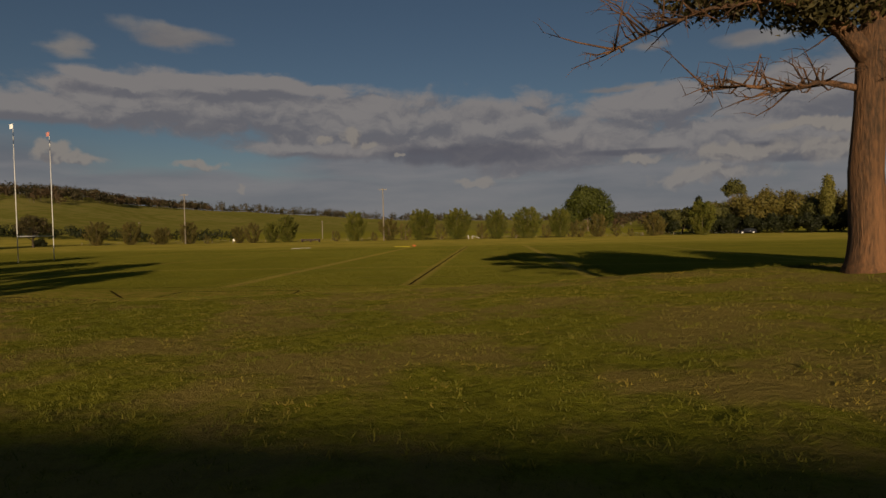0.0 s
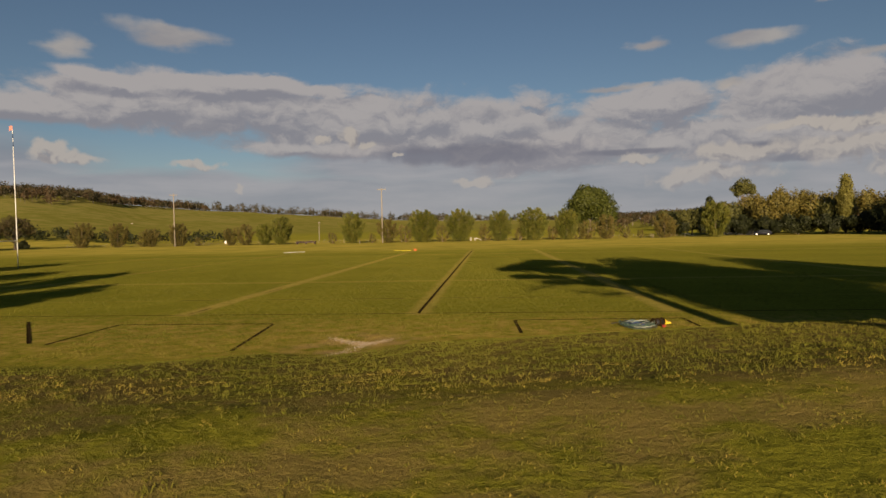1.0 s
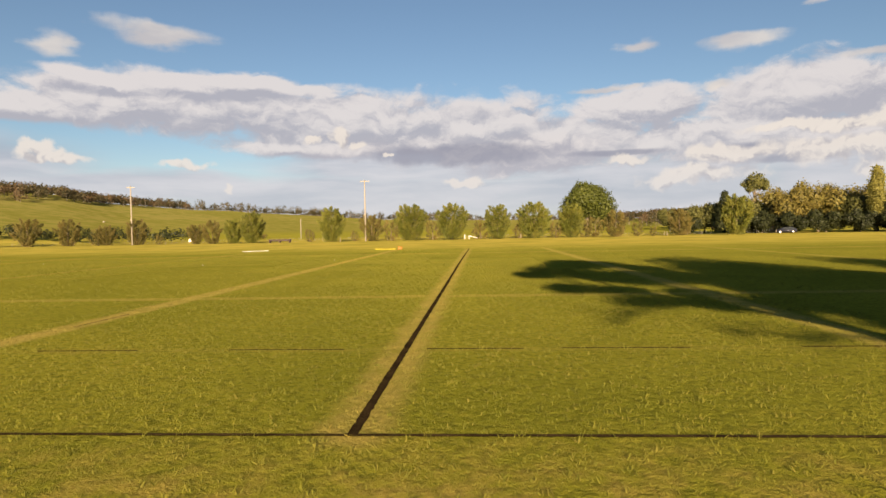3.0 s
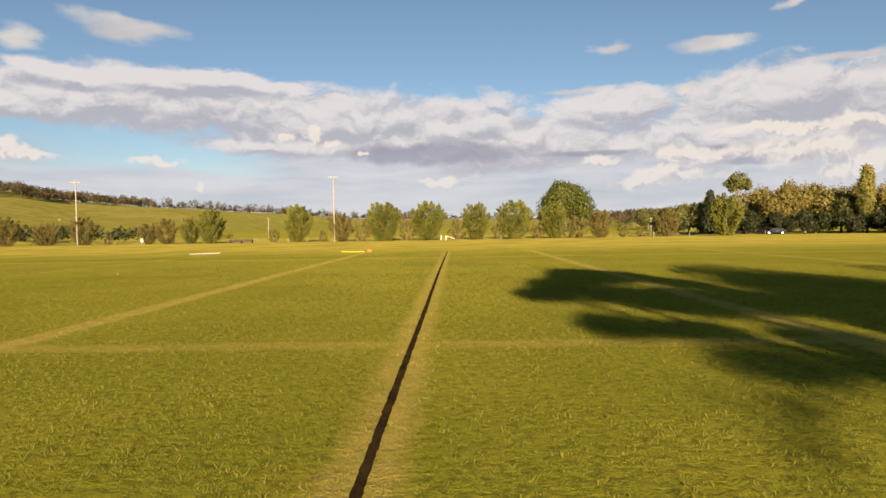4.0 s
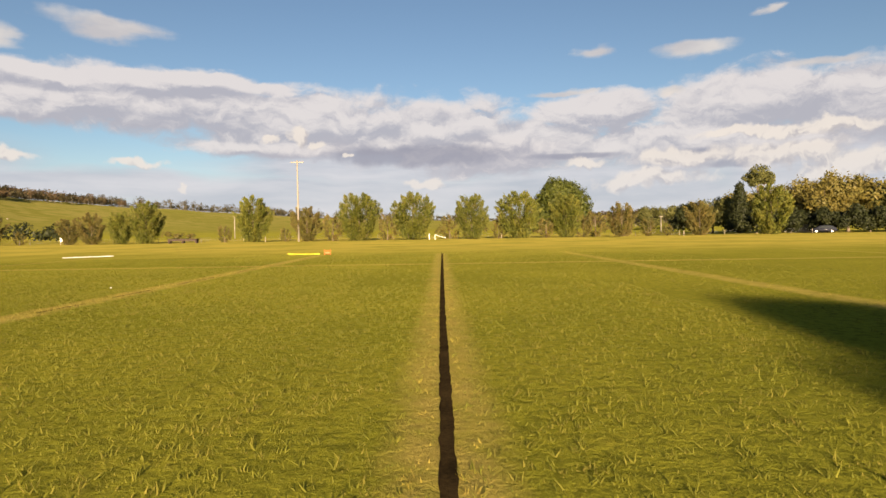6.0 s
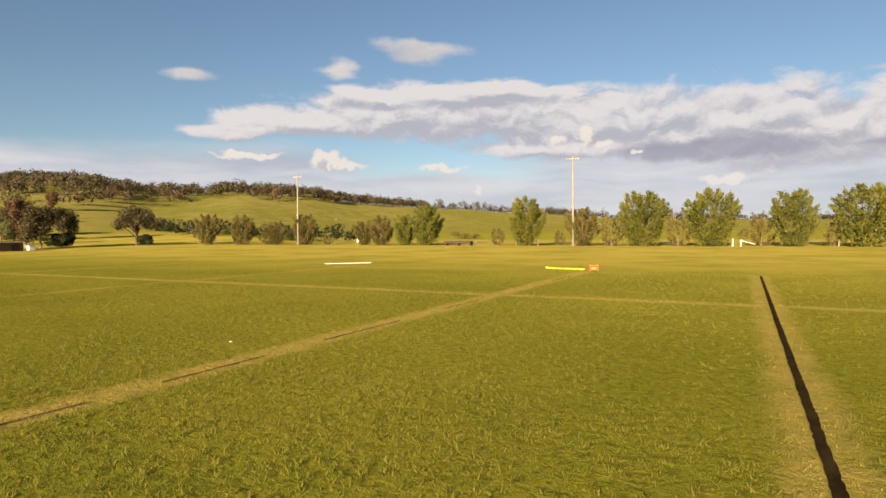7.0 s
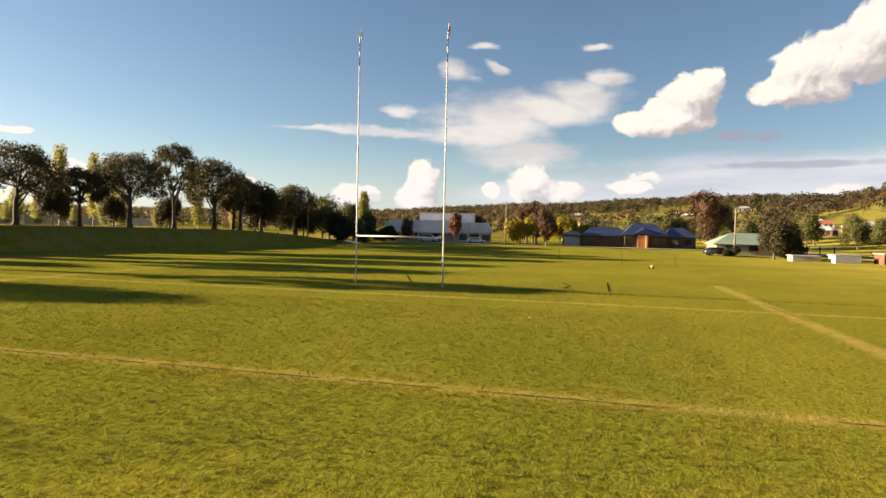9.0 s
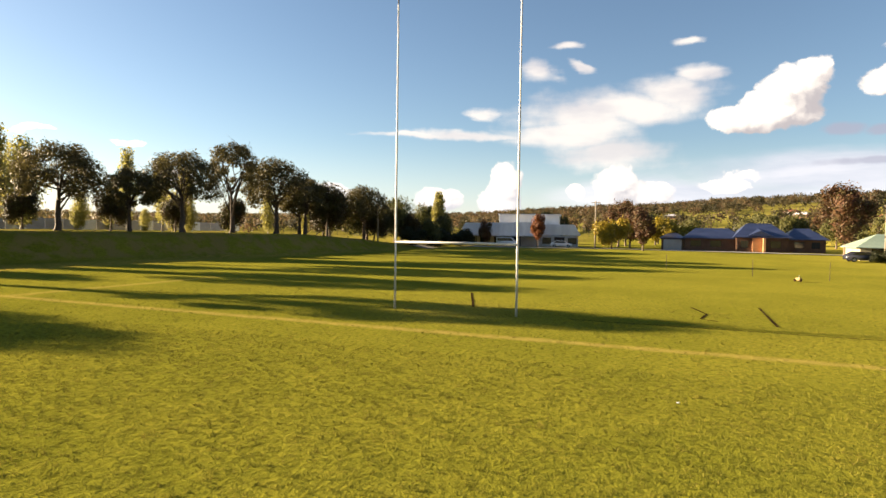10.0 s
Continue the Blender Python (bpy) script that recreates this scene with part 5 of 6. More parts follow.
for i, (x, y) in enumerate(((-11.3, 44.8), (-39.3, 46.1), (10.6, -13.6), (-21, 40))):
    b = bmesh.new()
    bmesh.ops.create_icosphere(b, subdivisions=1, radius=0.035)
    for v in b.verts:
        v.co *= random.Random(i * 50 + v.index).uniform(0.6, 1.2)
        v.co.z *= 0.5
    o = part("paper_scrap", b, WHITE_CLOTH)
    o.location = (x, y, gz(x, y) + 0.035)
    tagged(o, "small white scrap of paper lying on the grass", "litter", "litter")

# ---- road and buildings to the west ----
ASPHALT = mottled("pale_asphalt", (0.20, 0.19, 0.18), (0.34, 0.33, 0.31), 1.0, 0.9)
ROOF_NAVY = mottled("navy_roof", (0.020, 0.030, 0.075), (0.045, 0.060, 0.13), 1.0, 0.35, 0.3, stretch=(4, 1, 1))
ROOF_WHITE = mottled("pale_metal_roof", (0.46, 0.46, 0.50), (0.62, 0.62, 0.65), 1.0, 0.4, 0.4, stretch=(1, 4, 1))
ROOF_GREEN = mottled("pale_green_roof", (0.17, 0.24, 0.19), (0.26, 0.34, 0.27), 1.0, 0.5, 0.1)
ROOF_RED = mottled("red_roof", (0.22, 0.07, 0.04), (0.36, 0.13, 0.08), 1.0, 0.7)
BRICK = mottled("brown_brick", (0.08, 0.04, 0.025), (0.15, 0.078, 0.045), 3.0, 0.85)
# brighter copy of the house brick, sunlight on the porch painted in
BRICK_SUNLIT = mottled("sunlit_brick", (0.36, 0.18, 0.08), (0.55, 0.30, 0.14), 3.0, 0.85)
CREAM = mottled("cream_wall", (0.26, 0.22, 0.15), (0.40, 0.35, 0.25), 2.0, 0.8)
WHITEWALL = mottled("white_wall", (0.66, 0.65, 0.62), (0.80, 0.79, 0.76), 2.0, 0.7)
DOOR_GREY = mottled("grey_door", (0.30, 0.28, 0.27), (0.42, 0.40, 0.38), 2.0, 0.6)
GLASS, gn, gb = material("window_glass", 0.08, 0.0, 0.6)
gb.inputs["Base Color"].default_value = (0.02, 0.025, 0.03, 1)

road_pts = [(-122, -46), (-133, -20), (-142, 5), (-149, 30), (-148, 52), (-141, 76), (-135, 100)]
vs, fs = [], []
fine_road = []
for (ax, ay), (bx, by) in zip(road_pts, road_pts[1:]):
    fine_road += [(ax + (bx - ax) * k / 8, ay + (by - ay) * k / 8) for k in range(8)]
for x, y in fine_road:
    for w in (-3.0, -1.0, 1.0, 3.0):
        vs.append((x + w, y, gz(x + w, y) + 0.05))
fs = [(i * 4 + j, i * 4 + j + 1, i * 4 + j + 5, i * 4 + j + 4) for i in range(len(fine_road) - 1) for j in range(3)]
tagged(piece("road", mesh_of("road", vs, fs, ASPHALT, True)), "pale narrow asphalt road past the houses", "road", kind="structure")


def roof_bm(x0, x1, y0, y1, eave, ridge, over=0.5, hip=2.0, axis="y"):
    """A hipped roof with a thin eave edge."""
    bm = bmesh.new()
    x0, x1, y0, y1 = x0 - over, x1 + over, y0 - over, y1 + over
    lo = [bm.verts.new(p) for p in ((x0, y0, eave - 0.12), (x1, y0, eave - 0.12), (x1, y1, eave - 0.12), (x0, y1, eave - 0.12))]
    up = [bm.verts.new((v.co.x, v.co.y, eave)) for v in lo]
    if axis == "y":
        xm = (x0 + x1) / 2
        r = [bm.verts.new((xm, y0 + hip, ridge)), bm.verts.new((xm, y1 - hip, ridge))]
        tops = [(up[0], up[1], r[0]), (up[1], up[2], r[1], r[0]), (up[2], up[3], r[1]), (up[3], up[0], r[0], r[1])]
    else:
        ym = (y0 + y1) / 2
        r = [bm.verts.new((x0 + hip, ym, ridge)), bm.verts.new((x1 - hip, ym, ridge))]
        tops = [(up[0], up[1], r[1], r[0]), (up[1], up[2], r[1]), (up[2], up[3], r[0], r[1]), (up[3], up[0], r[0])]
    bm.faces.new(lo[::-1])
    for i in range(4):
        j = (i + 1) % 4
        bm.faces.new((lo[i], lo[j], up[j], up[i]))
    for t in tops:
        bm.faces.new(t)
    bmesh.ops.recalc_face_normals(bm, faces=bm.faces)
    return bm


def window(parent, x, y0, y1, z0, z1, mat=None):
    """A window in a wall that faces +x."""
    w = part("window", boxed(x - 0.02, x + 0.04, y0, y1, z0, z1, bevel=0.01), mat or DARKWOOD, parent)
    ym = (y0 + y1) / 2
    part("pane", boxed(x + 0.03, x + 0.06, y0 + 0.07, ym - 0.03, z0 + 0.07, z1 - 0.07), GLASS, w)
    part("pane", boxed(x + 0.03, x + 0.06, ym + 0.03, y1 - 0.07, z0 + 0.07, z1 - 0.07), GLASS, w)


hz_ = gz(-155, 58)
house = empty("house", -154, 57, hz_ - 0.1, 0, "long brick house with a dark navy metal roof and arched porch", "house")
part("wall", boxed(-9, 0, -14, -9.8, 0, 2.5), BRICK, house)
part("wall", boxed(-9, 0.2, -9.7, -0.6, 0, 2.6), BRICK, house)
part("wall", boxed(-10, 1.8, -0.5, 8.2, 0, 2.9), BRICK, house)
part("wall", boxed(-9, 0.2, 8.3, 14.5, 0, 2.6), BRICK, house)
part("roof", roof_bm(-9, 0, -14, -9.9, 2.5, 3.6, 0.4, 1.8), ROOF_NAVY, house)
part("roof", roof_bm(-9, 0.2, -9.6, 0.5, 2.6, 4.6, 0.5, 2.5), ROOF_NAVY, house)
part("roof", roof_bm(-10, 1.8, -0.5, 8.2, 2.9, 5.6, 0.6, 2.8), ROOF_NAVY, house)
part("roof", roof_bm(-9, 0.2, 8.0, 14.5, 2.6, 4.7, 0.5, 2.5), ROOF_NAVY, house)
gab = bmesh.new()
va = [gab.verts.new(p) for p in ((2.35, 1.2, 3.05), (2.35, 5.8, 3.05), (2.35, 3.5, 4.15), (-1.6, 3.5, 4.6))]
for f in ((0, 1, 2), (1, 3, 2), (0, 2, 3), (0, 3, 1)):
    gab.faces.new([va[i] for i in f])
bmesh.ops.recalc_face_normals(gab, faces=gab.faces)
part("gable", gab, ROOF_NAVY, house)
part("garage_door", boxed(0.0, 0.1, -13.6, -10.2, 0.05, 2.2, bevel=0.02), DOOR_GREY, house)
part("porch_wall", boxed(1.8, 3.4, 3.9, 4.3, 0, 2.75), BRICK_SUNLIT, house)
part("porch_wall", boxed(1.8, 2.2, 2.2, 3.9, 0, 2.75), BRICK_SUNLIT, house)
for y0, y1 in ((-8.6, -6.6), (-5.0, -3.0), (9.4, 11.0), (12.2, 13.6)):
    window(house, 0.2, y0, y1, 0.9, 2.1)
window(house, 1.8, 5.2, 7.0, 0.9, 2.2)
window(house, 1.8, 0.2, 1.6, 0.9, 2.2)
part("front_door", boxed(1.8, 1.88, -0.3, -0.1, 0, 2.05), DARKWOOD, house)

wz = gz(-160, 12)
hall = empty("hall", -158, 12.5, wz - 0.1, 8, "low white hall with pale metal roofs and a raised block", "building")
# grey instead of white: the shade on this front is put into the colour
part("wall", boxed(-9, 2, -13, 13, 0, 2.5), DOOR_GREY, hall)
part("roof", prism([(-13.4, 2.5), (4.4, 2.5), (4.4, 2.7), (3.0, 5.4), (-12.0, 5.2), (-13.4, 2.7)], -9.5, 2.6), ROOF_WHITE, hall)
part("upper_block", boxed(-11, -4, -5.2, 8.6, 2.4, 7.2, bevel=0.03), WHITEWALL, hall)
part("upper_roof", boxed(-11.3, -3.7, -5.5, 8.9, 7.2, 7.45, bevel=0.03), ROOF_WHITE, hall)
part("roof", prism([(4.6, 2.6), (13.5, 2.6), (13.5, 2.8), (12.2, 5.0), (5.6, 5.0), (4.6, 2.8)], -8, 1.9), ROOF_WHITE, hall)
part("canopy", boxed(2, 5, -12.5, 4.5, 2.3, 2.46, bevel=0.02), ROOF_WHITE, hall)
for y in (-12.2, -9.0, -6.0, -2.8, 0.8, 4.3):
    part("canopy_post", boxed(4.7, 4.85, y - 0.07, y + 0.07, 0, 2.4), DARKWOOD, hall)
for y in (-11.6, -8.6, -5.4, -1.6, 5.4, 10.9):
    window(hall, 2.0, y, y + 1.9, 0.7, 2.1)
part("doorway", boxed(2.0, 2.08, 8.0, 10.2, 0, 2.2, bevel=0.02), DARKWOOD, hall)

cz = gz(-130, 80)
cott = empty("cottage", -129, 76.6, cz - 0.1, 0, "cream cottage with a pale green metal roof and carport", "house")
part("wall", boxed(-7, 1, -6, 7, 0, 1.95), CREAM, cott)
part("roof", roof_bm(-7, 1, -6, 7, 1.95, 3.9, 0.6, 3.6), ROOF_GREEN, cott)
part("carport_roof", boxed(-5, 2, 7.8, 12.5, 1.8, 1.95, bevel=0.02), ROOF_GREEN, cott)
for x, y in ((1.7, 8.1), (1.7, 12.2), (-4.7, 12.2)):
    part("carport_post", boxed(x - 0.08, x + 0.08, y - 0.08, y + 0.08, 0, 1.8), DARKWOOD, cott)
window(cott, 1.0, -4.6, -3.0, 0.8, 1.8)
window(cott, 1.0, -0.8, 0.8, 0.8, 1.8)
window(cott, 1.0, 3.2, 5.0, 0.8, 1.8)


def shed(x, y, w, d, h, turn, wall, roof, label, opening=True):
    s = empty("shed", x, y, gz(x, y) - 0.08, turn, label, "shed")
    part("wall", boxed(-d / 2, d / 2, -w / 2, w / 2, 0, h, bevel=0.02), wall, s)
    part("roof", boxed(-d / 2 - 0.15, d / 2 + 0.15, -w / 2 - 0.15, w / 2 + 0.15, h + 0.002, h + 0.12, bevel=0.02), roof, s)
    if opening:
        part("door", boxed(d / 2 - 0.02, d / 2 + 0.05, w * 0.05, w * 0.35, 0.1, h * 0.8), DARKWOOD, s)
    return s


shed(-112, 84.6, 3.4, 2.2, 1.15, 4, WHITEWALL, ROOF_WHITE, "low white shipping box standing at the field's edge", False)
shed(-111, 90.6, 4.2, 2.6, 1.5, 4, BRICK, DOOR_GREY, "small brown portable shed with a dark doorway")
shed(-115, 96.8, 1.0, 0.8, 0.8, 0, WHITEWALL, ROOF_WHITE, "small white box on the grass beside a tree", False)
shed(-113, 79.6, 3.6, 2.4, 0.9, 0, CREAM, ROOF_WHITE, "very low pale box beside the carport", False)
shed(79, 152, 6.5, 4.0, 2.2, 40, CREAM, ROOF_RED, "small hut with an orange-red roof among trees")
backwall = empty("boundary_fence", -95, -54, gz(-95, -54), 0, "long pale grey panel fence behind the bank trees", "fence")
for k in range(30):
    part("panel", boxed(-48 + k * 3.2, -48 + k * 3.2 + 3.12, -0.04, 0.04, 0.05, 1.9 + 0.1 * (k % 5 == 0), bevel=0.01), DOOR_GREY if k % 4 else WHITEWALL, backwall)

# cars
CAR_WHITE, CAR_DARK = mottled("car_white", (0.66, 0.66, 0.66), (0.78, 0.78, 0.78), 1.0, 0.25), mottled("car_dark", (0.012, 0.013, 0.02), (0.03, 0.032, 0.045), 1.0, 0.25)
TYRE = mottled("tyre", (0.012, 0.012, 0.012), (0.03, 0.03, 0.03), 6.0, 0.9)


def car(x, y, turn, paint, label, profile, cabin, category="car"):
    c = empty("parked_car" if category == "car" else category, x, y, gz(x, y), turn, label, category)
    b = prism(profile, -0.85, 0.85)
    bmesh.ops.bevel(b, geom=list(b.edges), offset=0.06, segments=2, affect="EDGES")
    part("body", b, paint, c, shade=True)
    g = prism(cabin, -0.87, 0.87)
    part("side_glass", g, GLASS, c)
    for y in (-1.35, 1.4):
        for x in (-0.78, 0.78):
            vs, fs = tube([(x - 0.1, y, 0.33), (x + 0.1, y, 0.33)], [0.33, 0.33], 16)
            w = piece("wheel", mesh_of("wheel", vs, fs, TYRE), c)
            vs, fs = tube([(x - 0.11, y, 0.33), (x + 0.11, y, 0.33)], [0.18, 0.18], 12)
            piece("rim", mesh_of("rim", vs, fs, METAL), w)
    return c


SALOON = [(-2.2, 0.3), (2.2, 0.3), (2.2, 0.75), (1.3, 0.95), (0.6, 1.42), (-1.2, 1.45), (-2.0, 0.98), (-2.2, 0.9)]
S_WIN = [(1.05, 0.98), (0.52, 1.34), (-1.1, 1.36), (-1.6, 0.98)]
VAN = [(-2.4, 0.35), (2.3, 0.35), (2.35, 1.0), (1.6, 1.2), (0.9, 1.95), (-2.4, 1.98)]
V_WIN = [(1.35, 1.2), (0.8, 1.8), (-2.2, 1.8), (-2.2, 1.2)]
car(-125.0, 70.2, 8, CAR_DARK, "dark car parked on grass beside the cottage", SALOON, S_WIN)
car(-152.0, 11.5, 8, CAR_WHITE, "white van parked in front of the hall", VAN, V_WIN)
car(-150.5, 23.5, 8, CAR_WHITE, "white car parked in front of the hall", SALOON, S_WIN)
car(71, 150.5, 80, CAR_WHITE, "white car parked in the shade beyond the field", SALOON, S_WIN)
car(75, 140.5, 75, CAR_DARK, "dark car parked in the shade beyond the field", SALOON, S_WIN)

# small houses of the town on the slopes
rr = random.Random(12)
for k in range(19):
    az, dist = (rr.uniform(70, 90), rr.uniform(340, 520)) if k < 14 else (rr.uniform(60, 70), rr.uniform(260, 330))
    x, y = polar(az, dist)
    w, d = rr.uniform(6, 10), rr.uniform(5, 7)
    t = empty("town_house", x, y, gz(x, y) - 0.4, az + rr.uniform(-30, 30), rr.choice(("small pale house with a red roof among trees", "small pale house with a grey roof among trees", "small white house with a pale roof among trees")), "house", "town houses")
    wall = rr.choice((CREAM, DOOR_GREY, CREAM, BRICK))
    part("wall", boxed(-w / 2, w / 2, -d / 2, d / 2, 0, 2.7), wall, t)
    rf = ROOF_RED if "red" in t["label"] else ROOF_WHITE
    part("roof", roof_bm(-w / 2, w / 2, -d / 2, d / 2, 2.7, 4.2, 0.5, 2.5, "x"), rf, t)
    for q in (-0.3, 0.05, 0.3):
        for s in (-1, 1):
            part("window", boxed(w * q - 0.6, w * q + 0.6, s * (d / 2 + 0.02) - 0.03, s * (d / 2 + 0.02) + 0.03, 1.0, 2.3), GLASS, t)

# unseen plain wall behind the start, added to shade the terrace and close it
wall = part("shade_wall_south", boxed(-26, 30, -56, -52, 0.5, 7.3), DOOR_GREY)
tagged(wall, "unseen plain grey wall added to shade the terrace", "wall", kind="structure")

# ---- dark trenched lines on the field ----


def soil_line(points, width, seed):
    """A ragged strip of bare dark soil, slightly proud of the turf."""
    r = random.Random(seed)
    vs, fs = [], []
    for (ax, ay), (bx, by) in zip(points, points[1:]):
        ln = math.hypot(bx - ax, by - ay)
        n = max(2, int(ln / 0.12))
        ux, uy = (bx - ax) / ln, (by - ay) / ln
        o = len(vs)
        for k in range(n + 1):
            f = k / n
            w = width / 2 * r.uniform(0.85, 1.12)
            j = r.uniform(-.06, .06) * width
            x, y = ax + (bx - ax) * f - uy * j, ay + (by - ay) * f + ux * j
            for s in (-1, 0, 1):
                vs.append((x - uy * w * s, y + ux * w * s, gz(x, y) + (0.012 if s else 0.004)))
        fs += [(o + k * 3 + j, o + k * 3 + j + 1, o + k * 3 + j + 4, o + k * 3 + j + 3) for k in range(n) for j in range(2)]
    return vs, fs


def line_thing(runs, width, label, seed, mat=SOIL):
    vs, fs = join([soil_line(p, width, seed + i) for i, p in enumerate(runs)])
    me = mesh_of("field_line", vs, fs, mat)
    ob = new("field_line", me)
    return tagged(ob, label, "field line", kind="structure")


line_thing([[(0, 0), (0.02, 20), (0, 38), (0.05, 55), (0.12, 72)]], 0.135, "dark bare soil halfway line across the field", 1)
line_thing([[(-48, 0), (48, 0)]], 0.09, "thin dark soil touchline along the field", 2)
line_thing([[(-10.8, -2.4), (-5.0, -2.4)], [(-4.95, -2.45), (-4.4, -7.2)], [(-10.8, -2.4), (-10.7, -6.2)], [(-15.2, -1.4), (-11.4, -6.0)]], 0.12, "dark soil lines of a marked box beside the field", 3)
line_thing([[(3.7, -1.9), (9.6, -1.75), (9.6, -4.0)], [(3.7, -1.9), (3.8, -4.6)]], 0.12, "dark soil lines of a marked box beside the field", 4)
for x0, x1 in ((-12.6, -10.6), (-8.1, -5.8), (-3.8, -1.3), (0.45, 2.45), (3.2, 5.8), (8, 10.4)):
    line_thing([[(x0, 5.22), (x1, 5.2)]], 0.09, "short dark soil dash of a broken field line", int(x0 * 3) + 60)
for y0, y1 in ((38.5, 40.3), (41.6, 44.0), (46.0, 49.4), (52.3, 55.0), (64.6, 68.2), (8.5, 11), (0.3, 2.2)):
    line_thing([[(-9.55, y0), (-9.5, y1)]], 0.08, "short brown soil dash of a broken field line", int(y0) + 90, SOIL_BROWN)
for x0, x1 in ((-14.2, -8.4), (-8.2, -6.9), (-49, -43)):
    line_thing([[(x0, 57.25), (x1, 57.4)]], 0.08, "short brown soil dash of a broken field line", int(x0) + 190, SOIL_BROWN)
for y0, y1 in ((22, 27.5), (27.9, 30.6), (31, 35.2), (35.7, 37.6), (38, 42.3), (42.8, 45.2), (46, 50), (53, 56), (60, 66)):
    line_thing([[(-27.82, y0), (-27.8, y1)]], 0.05, "thin broken brown soil line across the field", int(y0) + 300, SOIL_BROWN)
line_thing([[(-50.5, 42), (-50.5, 66)]], 0.07, "thin dark soil goal line", 6)
for p in ([(-58.8, 49.8), (-52.2, 49.7)], [(-58.6, 35.0), (-52.4, 37.2)], [(-57.3, 46.7), (-55, 47.3), (-53.2, 47.0), (-52.7, 47.6)]):
    line_thing([p], 0.12, "short dark soil mark near the goal line", int(p[0][1]) + 7)

# ---- grass ----


def make_blade_material(name, dark, light, patch, dry):
    mt, n, b = material(name, 1.0, 0.0, 0.0)
    pos = n.add("ShaderNodeNewGeometry", out=0)
    rnd = n.add("ShaderNodeNewGeometry", out=8)
    blotch, tuft = n.noise(pos, 0.12, 5.0, 0.6), n.noise(pos, 1.2, 4.0, 0.6)
    c = n.mix(rnd, dark, light)
    c = n.mix(n.m("MULTIPLY", n.step(blotch, 0.4, 0.65), 0.45), c, patch)
    c = n.mix(n.m("MULTIPLY", n.step(n.m("ADD", tuft, n.m("MULTIPLY", rnd, 0.3)), 0.66, 0.85), 0.6), c, dry)
    put(n, b, c)
    tr = n.add("ShaderNodeBsdfTranslucent", c)
    mixed = n.add("ShaderNodeMixShader", 0.22, b.outputs[0], tr)
    n.tree.links.new(mixed, n.tree.nodes["Material Output"].inputs[0])
    return mt


BLADES = make_blade_material("grass_blades", (0.078, 0.085, 0.014), (0.166, 0.160, 0.026), (0.156, 0.145, 0.022), (0.19, 0.150, 0.036))
STRAW = make_blade_material("straw_blades", (0.20, 0.155, 0.029), (0.31, 0.24, 0.050), (0.26, 0.21, 0.040), (0.29, 0.215, 0.050))


def worn_at(x, y):
    """How bare the turf is: 0 full grass, 1 bare."""
    w = np.zeros_like(x)
    inside = (y > -0.3) & (y < 72.5)
    for at, half, much in ((0.0, 0.42, 0.85), (-9.65, 0.44, 0.95), (9.84, 0.42, 0.8), (-27.9, 0.34, 0.72), (-45.3, 0.28, 0.8)):
        w = np.maximum(w, much * inside * np.clip(1.35 - np.abs(x - at) / half, 0, 1))
    for at, half, much in ((15.2, 0.42, 0.62), (57.2, 0.42, 0.9), (72.2, 0.22, 0.5)):
        w = np.maximum(w, much * np.clip(1.35 - np.abs(y - at) / half, 0, 1) * (np.abs(x) < 60))
    w = np.maximum(w, 0.6 * np.clip(1.6 - np.abs(y + 5.2 - 0.2 * x) / 1.8, 0, 1) * (x > -12) * (x < 14))
    d = np.hypot((x + 1.35) * 0.55, (y + 5.8) * 0.42)
    w = np.maximum(w, np.clip(1.3 - d, 0, 1) * 0.95)
    dry = np.sin(x * 1.1 + 1.7 * np.sin(y * 0.7)) * np.sin(y * 1.3 + 1.5 * np.sin(x * 0.8)) + 0.6 * np.sin(x * 3.1 + y * 1.3) * np.sin(y * 2.7 - x * 0.9)
    return np.maximum(w, np.clip(0.52 + 0.35 * dry, 0, 0.9) * (y < -14) * (x > -14))


def blade_mesh(name, x, y, grow, length, width, rng, mat, label):
    n = len(x)
    z = height(x, y)
    a = rng.uniform(0, 2 * np.pi, n)
    h = length * rng.uniform(0.6, 1.2, n) * grow
    w = width * rng.uniform(0.6, 1.3, n)
    lean = h[:, None] * rng.normal(size=(n, 2)) * 0.6
    base = np.stack([x, y, z - 0.004], 1)
    side = np.stack([np.cos(a) * w / 2, np.sin(a) * w / 2, np.zeros(n)], 1)
    tip = base + np.stack([lean[:, 0], lean[:, 1], h], 1)
    V = np.stack([base - side, base + side, tip], 1).reshape(-1, 3)
    ob = new(name, mesh_fast(name, V, np.arange(n * 3).reshape(-1, 3), mat))
    return tagged(ob, label, "grass", kind="stuff")


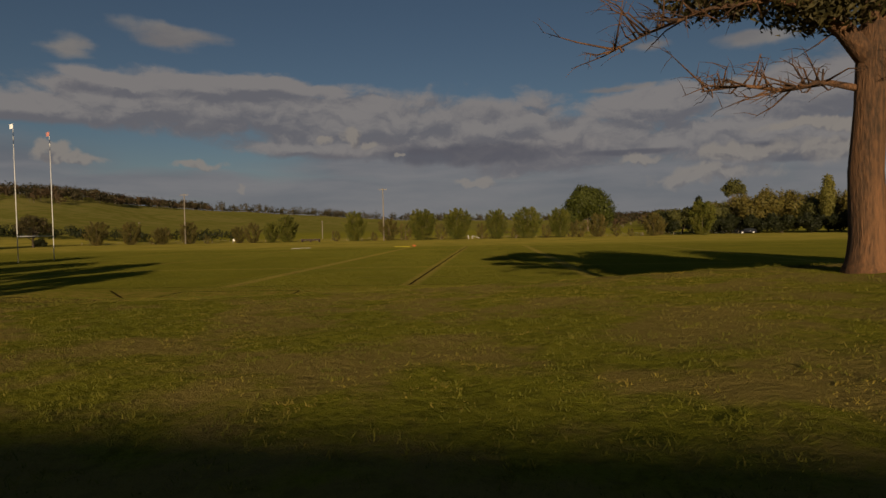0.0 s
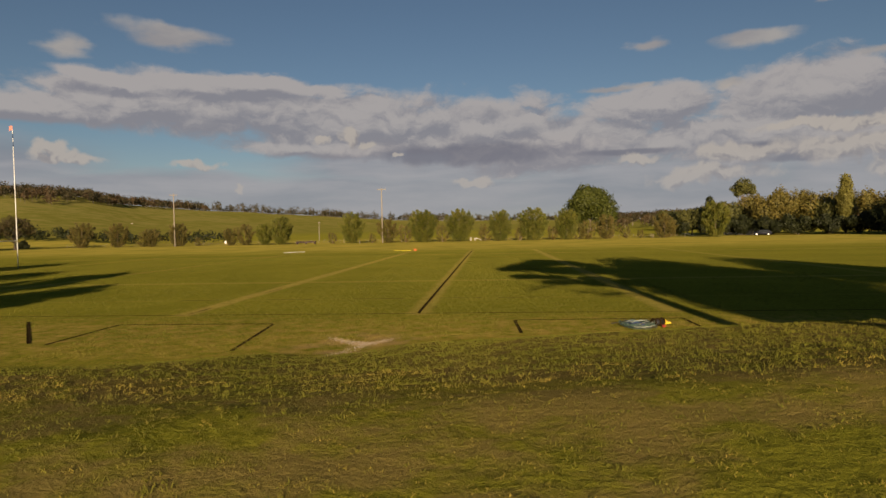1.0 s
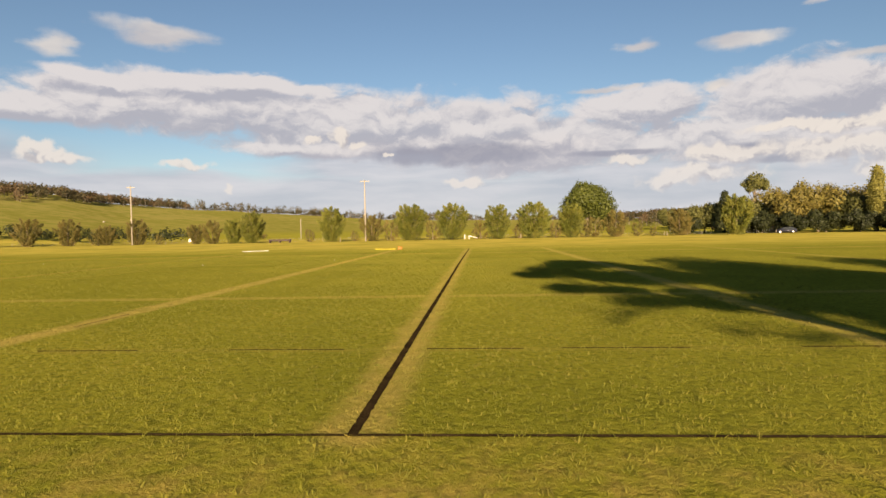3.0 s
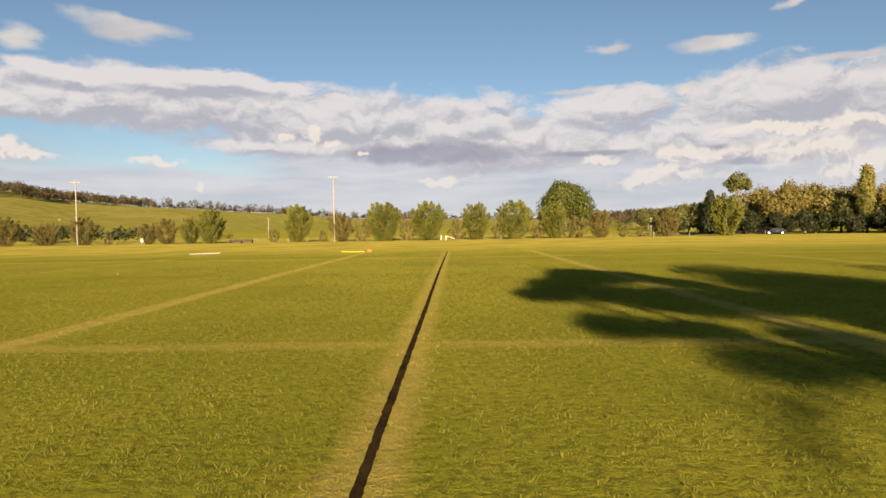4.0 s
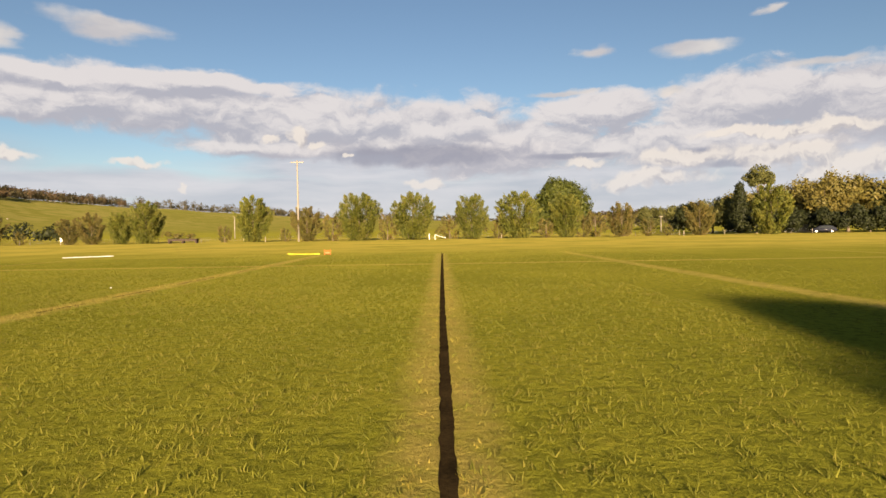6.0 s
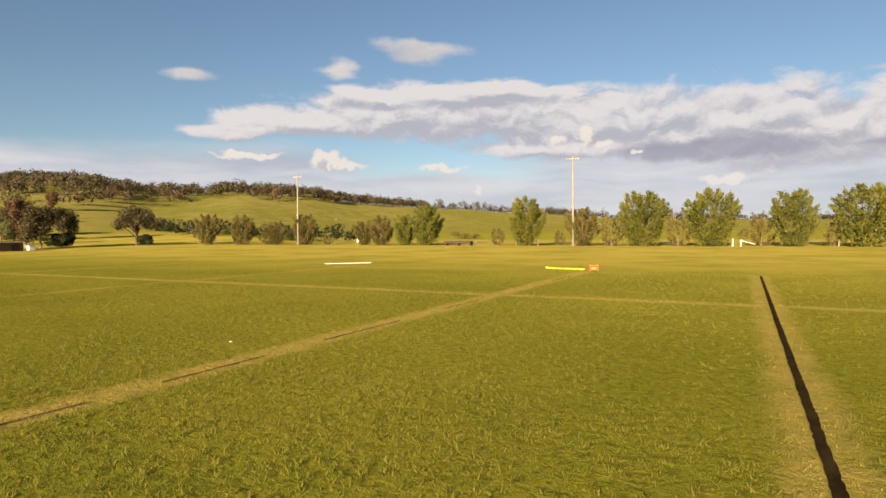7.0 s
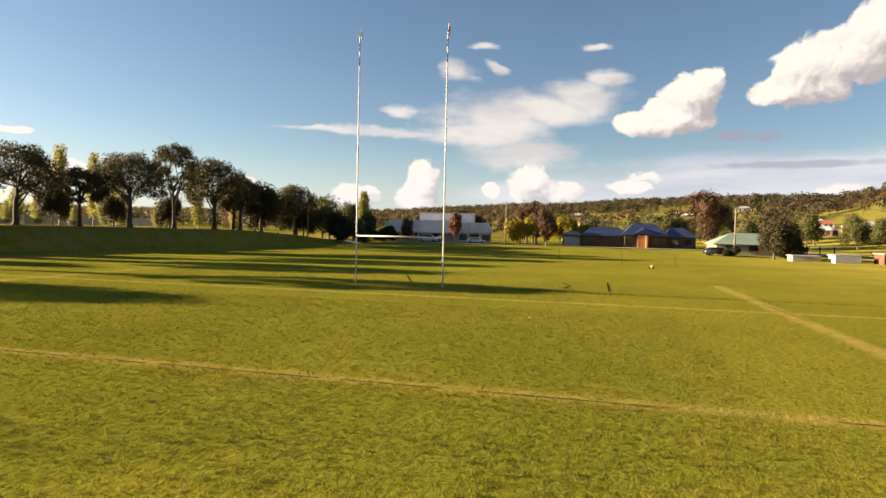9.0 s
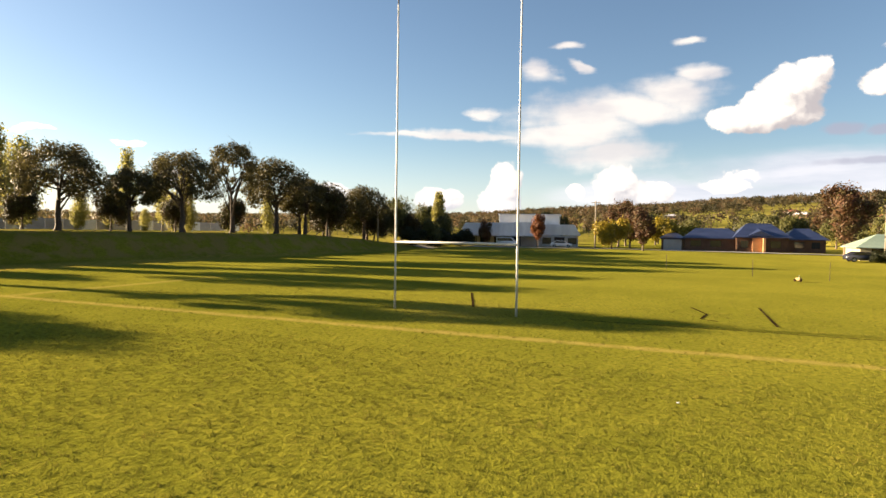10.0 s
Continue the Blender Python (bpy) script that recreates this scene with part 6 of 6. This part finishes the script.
def blades(name, regions, length, width, seed, label):
    """Grass blades, a triangle each, strewn over regions (x0, x1, y0, y1, number a square metre); straw on worn turf."""
    rng = np.random.default_rng(seed)
    xs_, ys_, grow_ = [], [], []
    for x0, x1, y0, y1, per in regions:
        n = int((x1 - x0) * (y1 - y0) * per)
        k = max(1, n // 9)                                          # most blades grow in tufts
        cx, cy, pick = rng.uniform(x0, x1, k), rng.uniform(y0, y1, k), rng.integers(0, k, n)
        loose = rng.random(n) < 0.35
        spread = 2.4 * width
        tall = rng.uniform(0.4, 1.7, k) ** 1.3                      # some tufts stand well above the rest
        grow_.append(np.where(loose, 0.55, tall[pick]))
        xs_.append(np.where(loose, rng.uniform(x0, x1, n), cx[pick] + rng.normal(size=n) * spread))
        ys_.append(np.where(loose, rng.uniform(y0, y1, n), cy[pick] + rng.normal(size=n) * spread))
    x, y, grow = np.concatenate(xs_), np.concatenate(ys_), np.concatenate(grow_)
    trench = (np.abs(x) < 0.1) & (y > 0) & (y < 72)
    clump = np.sin(x * 2.1 + 1.3 * np.sin(y * 1.7)) * np.sin(y * 2.4 + 1.1 * np.sin(x * 1.3))
    tuft = np.sin(x * 13.1 + 2.3 * np.sin(y * 5.7)) * np.sin(y * 11.9 + 2.1 * np.sin(x * 6.3))
    edge = foot(x) - y
    keep = (rng.random(len(x)) < 0.82 + 0.15 * clump + 0.14 * tuft) & ~trench & ((edge < -1.0) | (edge > 0.75))
    x, y, grow = x[keep], y[keep], grow[keep]
    w = worn_at(x + 0.12 * np.sin(y * 3.1 + np.sin(y * 7.7)), y + 0.12 * np.sin(x * 2.9 + np.sin(x * 6.3))) * rng.uniform(0.5, 1.2, len(x))
    dead = w > 0.5
    thin = dead & (rng.random(len(x)) < 0.85)
    blade_mesh(name, x[~dead], y[~dead], grow[~dead], length, width, rng, BLADES, label)
    blade_mesh("straw", x[thin], y[thin], grow[thin], length * 0.6, width, rng, STRAW, "short dead straw on worn turf along field lines")


blades("terrace_grass", [(-7, 11, -28.5, -16, 720)], 0.027, 0.009, 4, "rough short olive and straw grass on the terrace")
blades("bank_grass", [(-9, 12, -16, -10, 900), (-10, 12, -10, -4.5, 760)], 0.042, 0.012, 5, "rough tufted grass on the bank above the field")
blades("near_grass", [(-11, 12, -4.5, 14, 280), (-6, 7, 14, 30, 430), (-14, 6, 30, 44, 380), (-28, -3, 38, 58, 300), (-42, -22, 26, 52, 360)], 0.046, 0.012, 1, "short sunlit mown grass close to the halfway line")
blades("field_grass", [(-26, -13, -20, 36, 60), (-13, -6, 14, 30, 90), (-13, -9, -20, -10, 90), (14, 26, -14, 44, 60), (7, 14, 14, 44, 90), (-16, 16, 44, 76, 70), (-56, -30, 16, 58, 70), (-62, -26, 4, 70, 36), (-26, 16, 60, 76, 50)], 0.045, 0.015, 2, "mown grass of the sports field")

# ---- pebbles on the worn ramp ----
GRAVEL, gvn, gvb = material("pale_gravel", 0.9, 0.0, 0.2)
put(gvn, gvb, gvn.mix(gvn.add("ShaderNodeNewGeometry", out=8), (0.13, 0.095, 0.065), (0.36, 0.29, 0.22)))
rg = np.random.default_rng(31)
streams = (((-2.1, -5.2), (-0.9, -6.4)), ((-0.1, -5.4), (-0.9, -6.6)), ((-0.8, -6.4), (-1.5, -8.3)), ((-1.6, -5.8), (-0.6, -6.2)))
vs, fs = [], []
for (ax, ay), (bx, by) in streams:
    for _ in range(520):
        f, off = rg.random(), rg.normal() * 0.10
        px, py = ax + (bx - ax) * f + off, ay + (by - ay) * f + rg.normal() * 0.12
        q = 0.007 + 0.016 * rg.random() ** 2.5
        o, pz, tw = len(vs), gz(px, py), rg.uniform(0, 6.28)
        for k in range(4):
            vs.append((px + q * math.cos(tw + 1.571 * k) * rg.uniform(0.7, 1.2), py + q * math.sin(tw + 1.571 * k) * rg.uniform(0.7, 1.2), pz - 0.002))
        vs.append((px + q * rg.uniform(-.3, .3), py + q * rg.uniform(-.3, .3), pz + q * rg.uniform(0.6, 1.1)))
        fs += [(o + k, o + (k + 1) % 4, o + 4) for k in range(4)]
pebbles = new("gravel", mesh_of("gravel", vs, fs, GRAVEL))
tagged(pebbles, "pale loose gravel washed down the worn ramp", "gravel", kind="stuff")
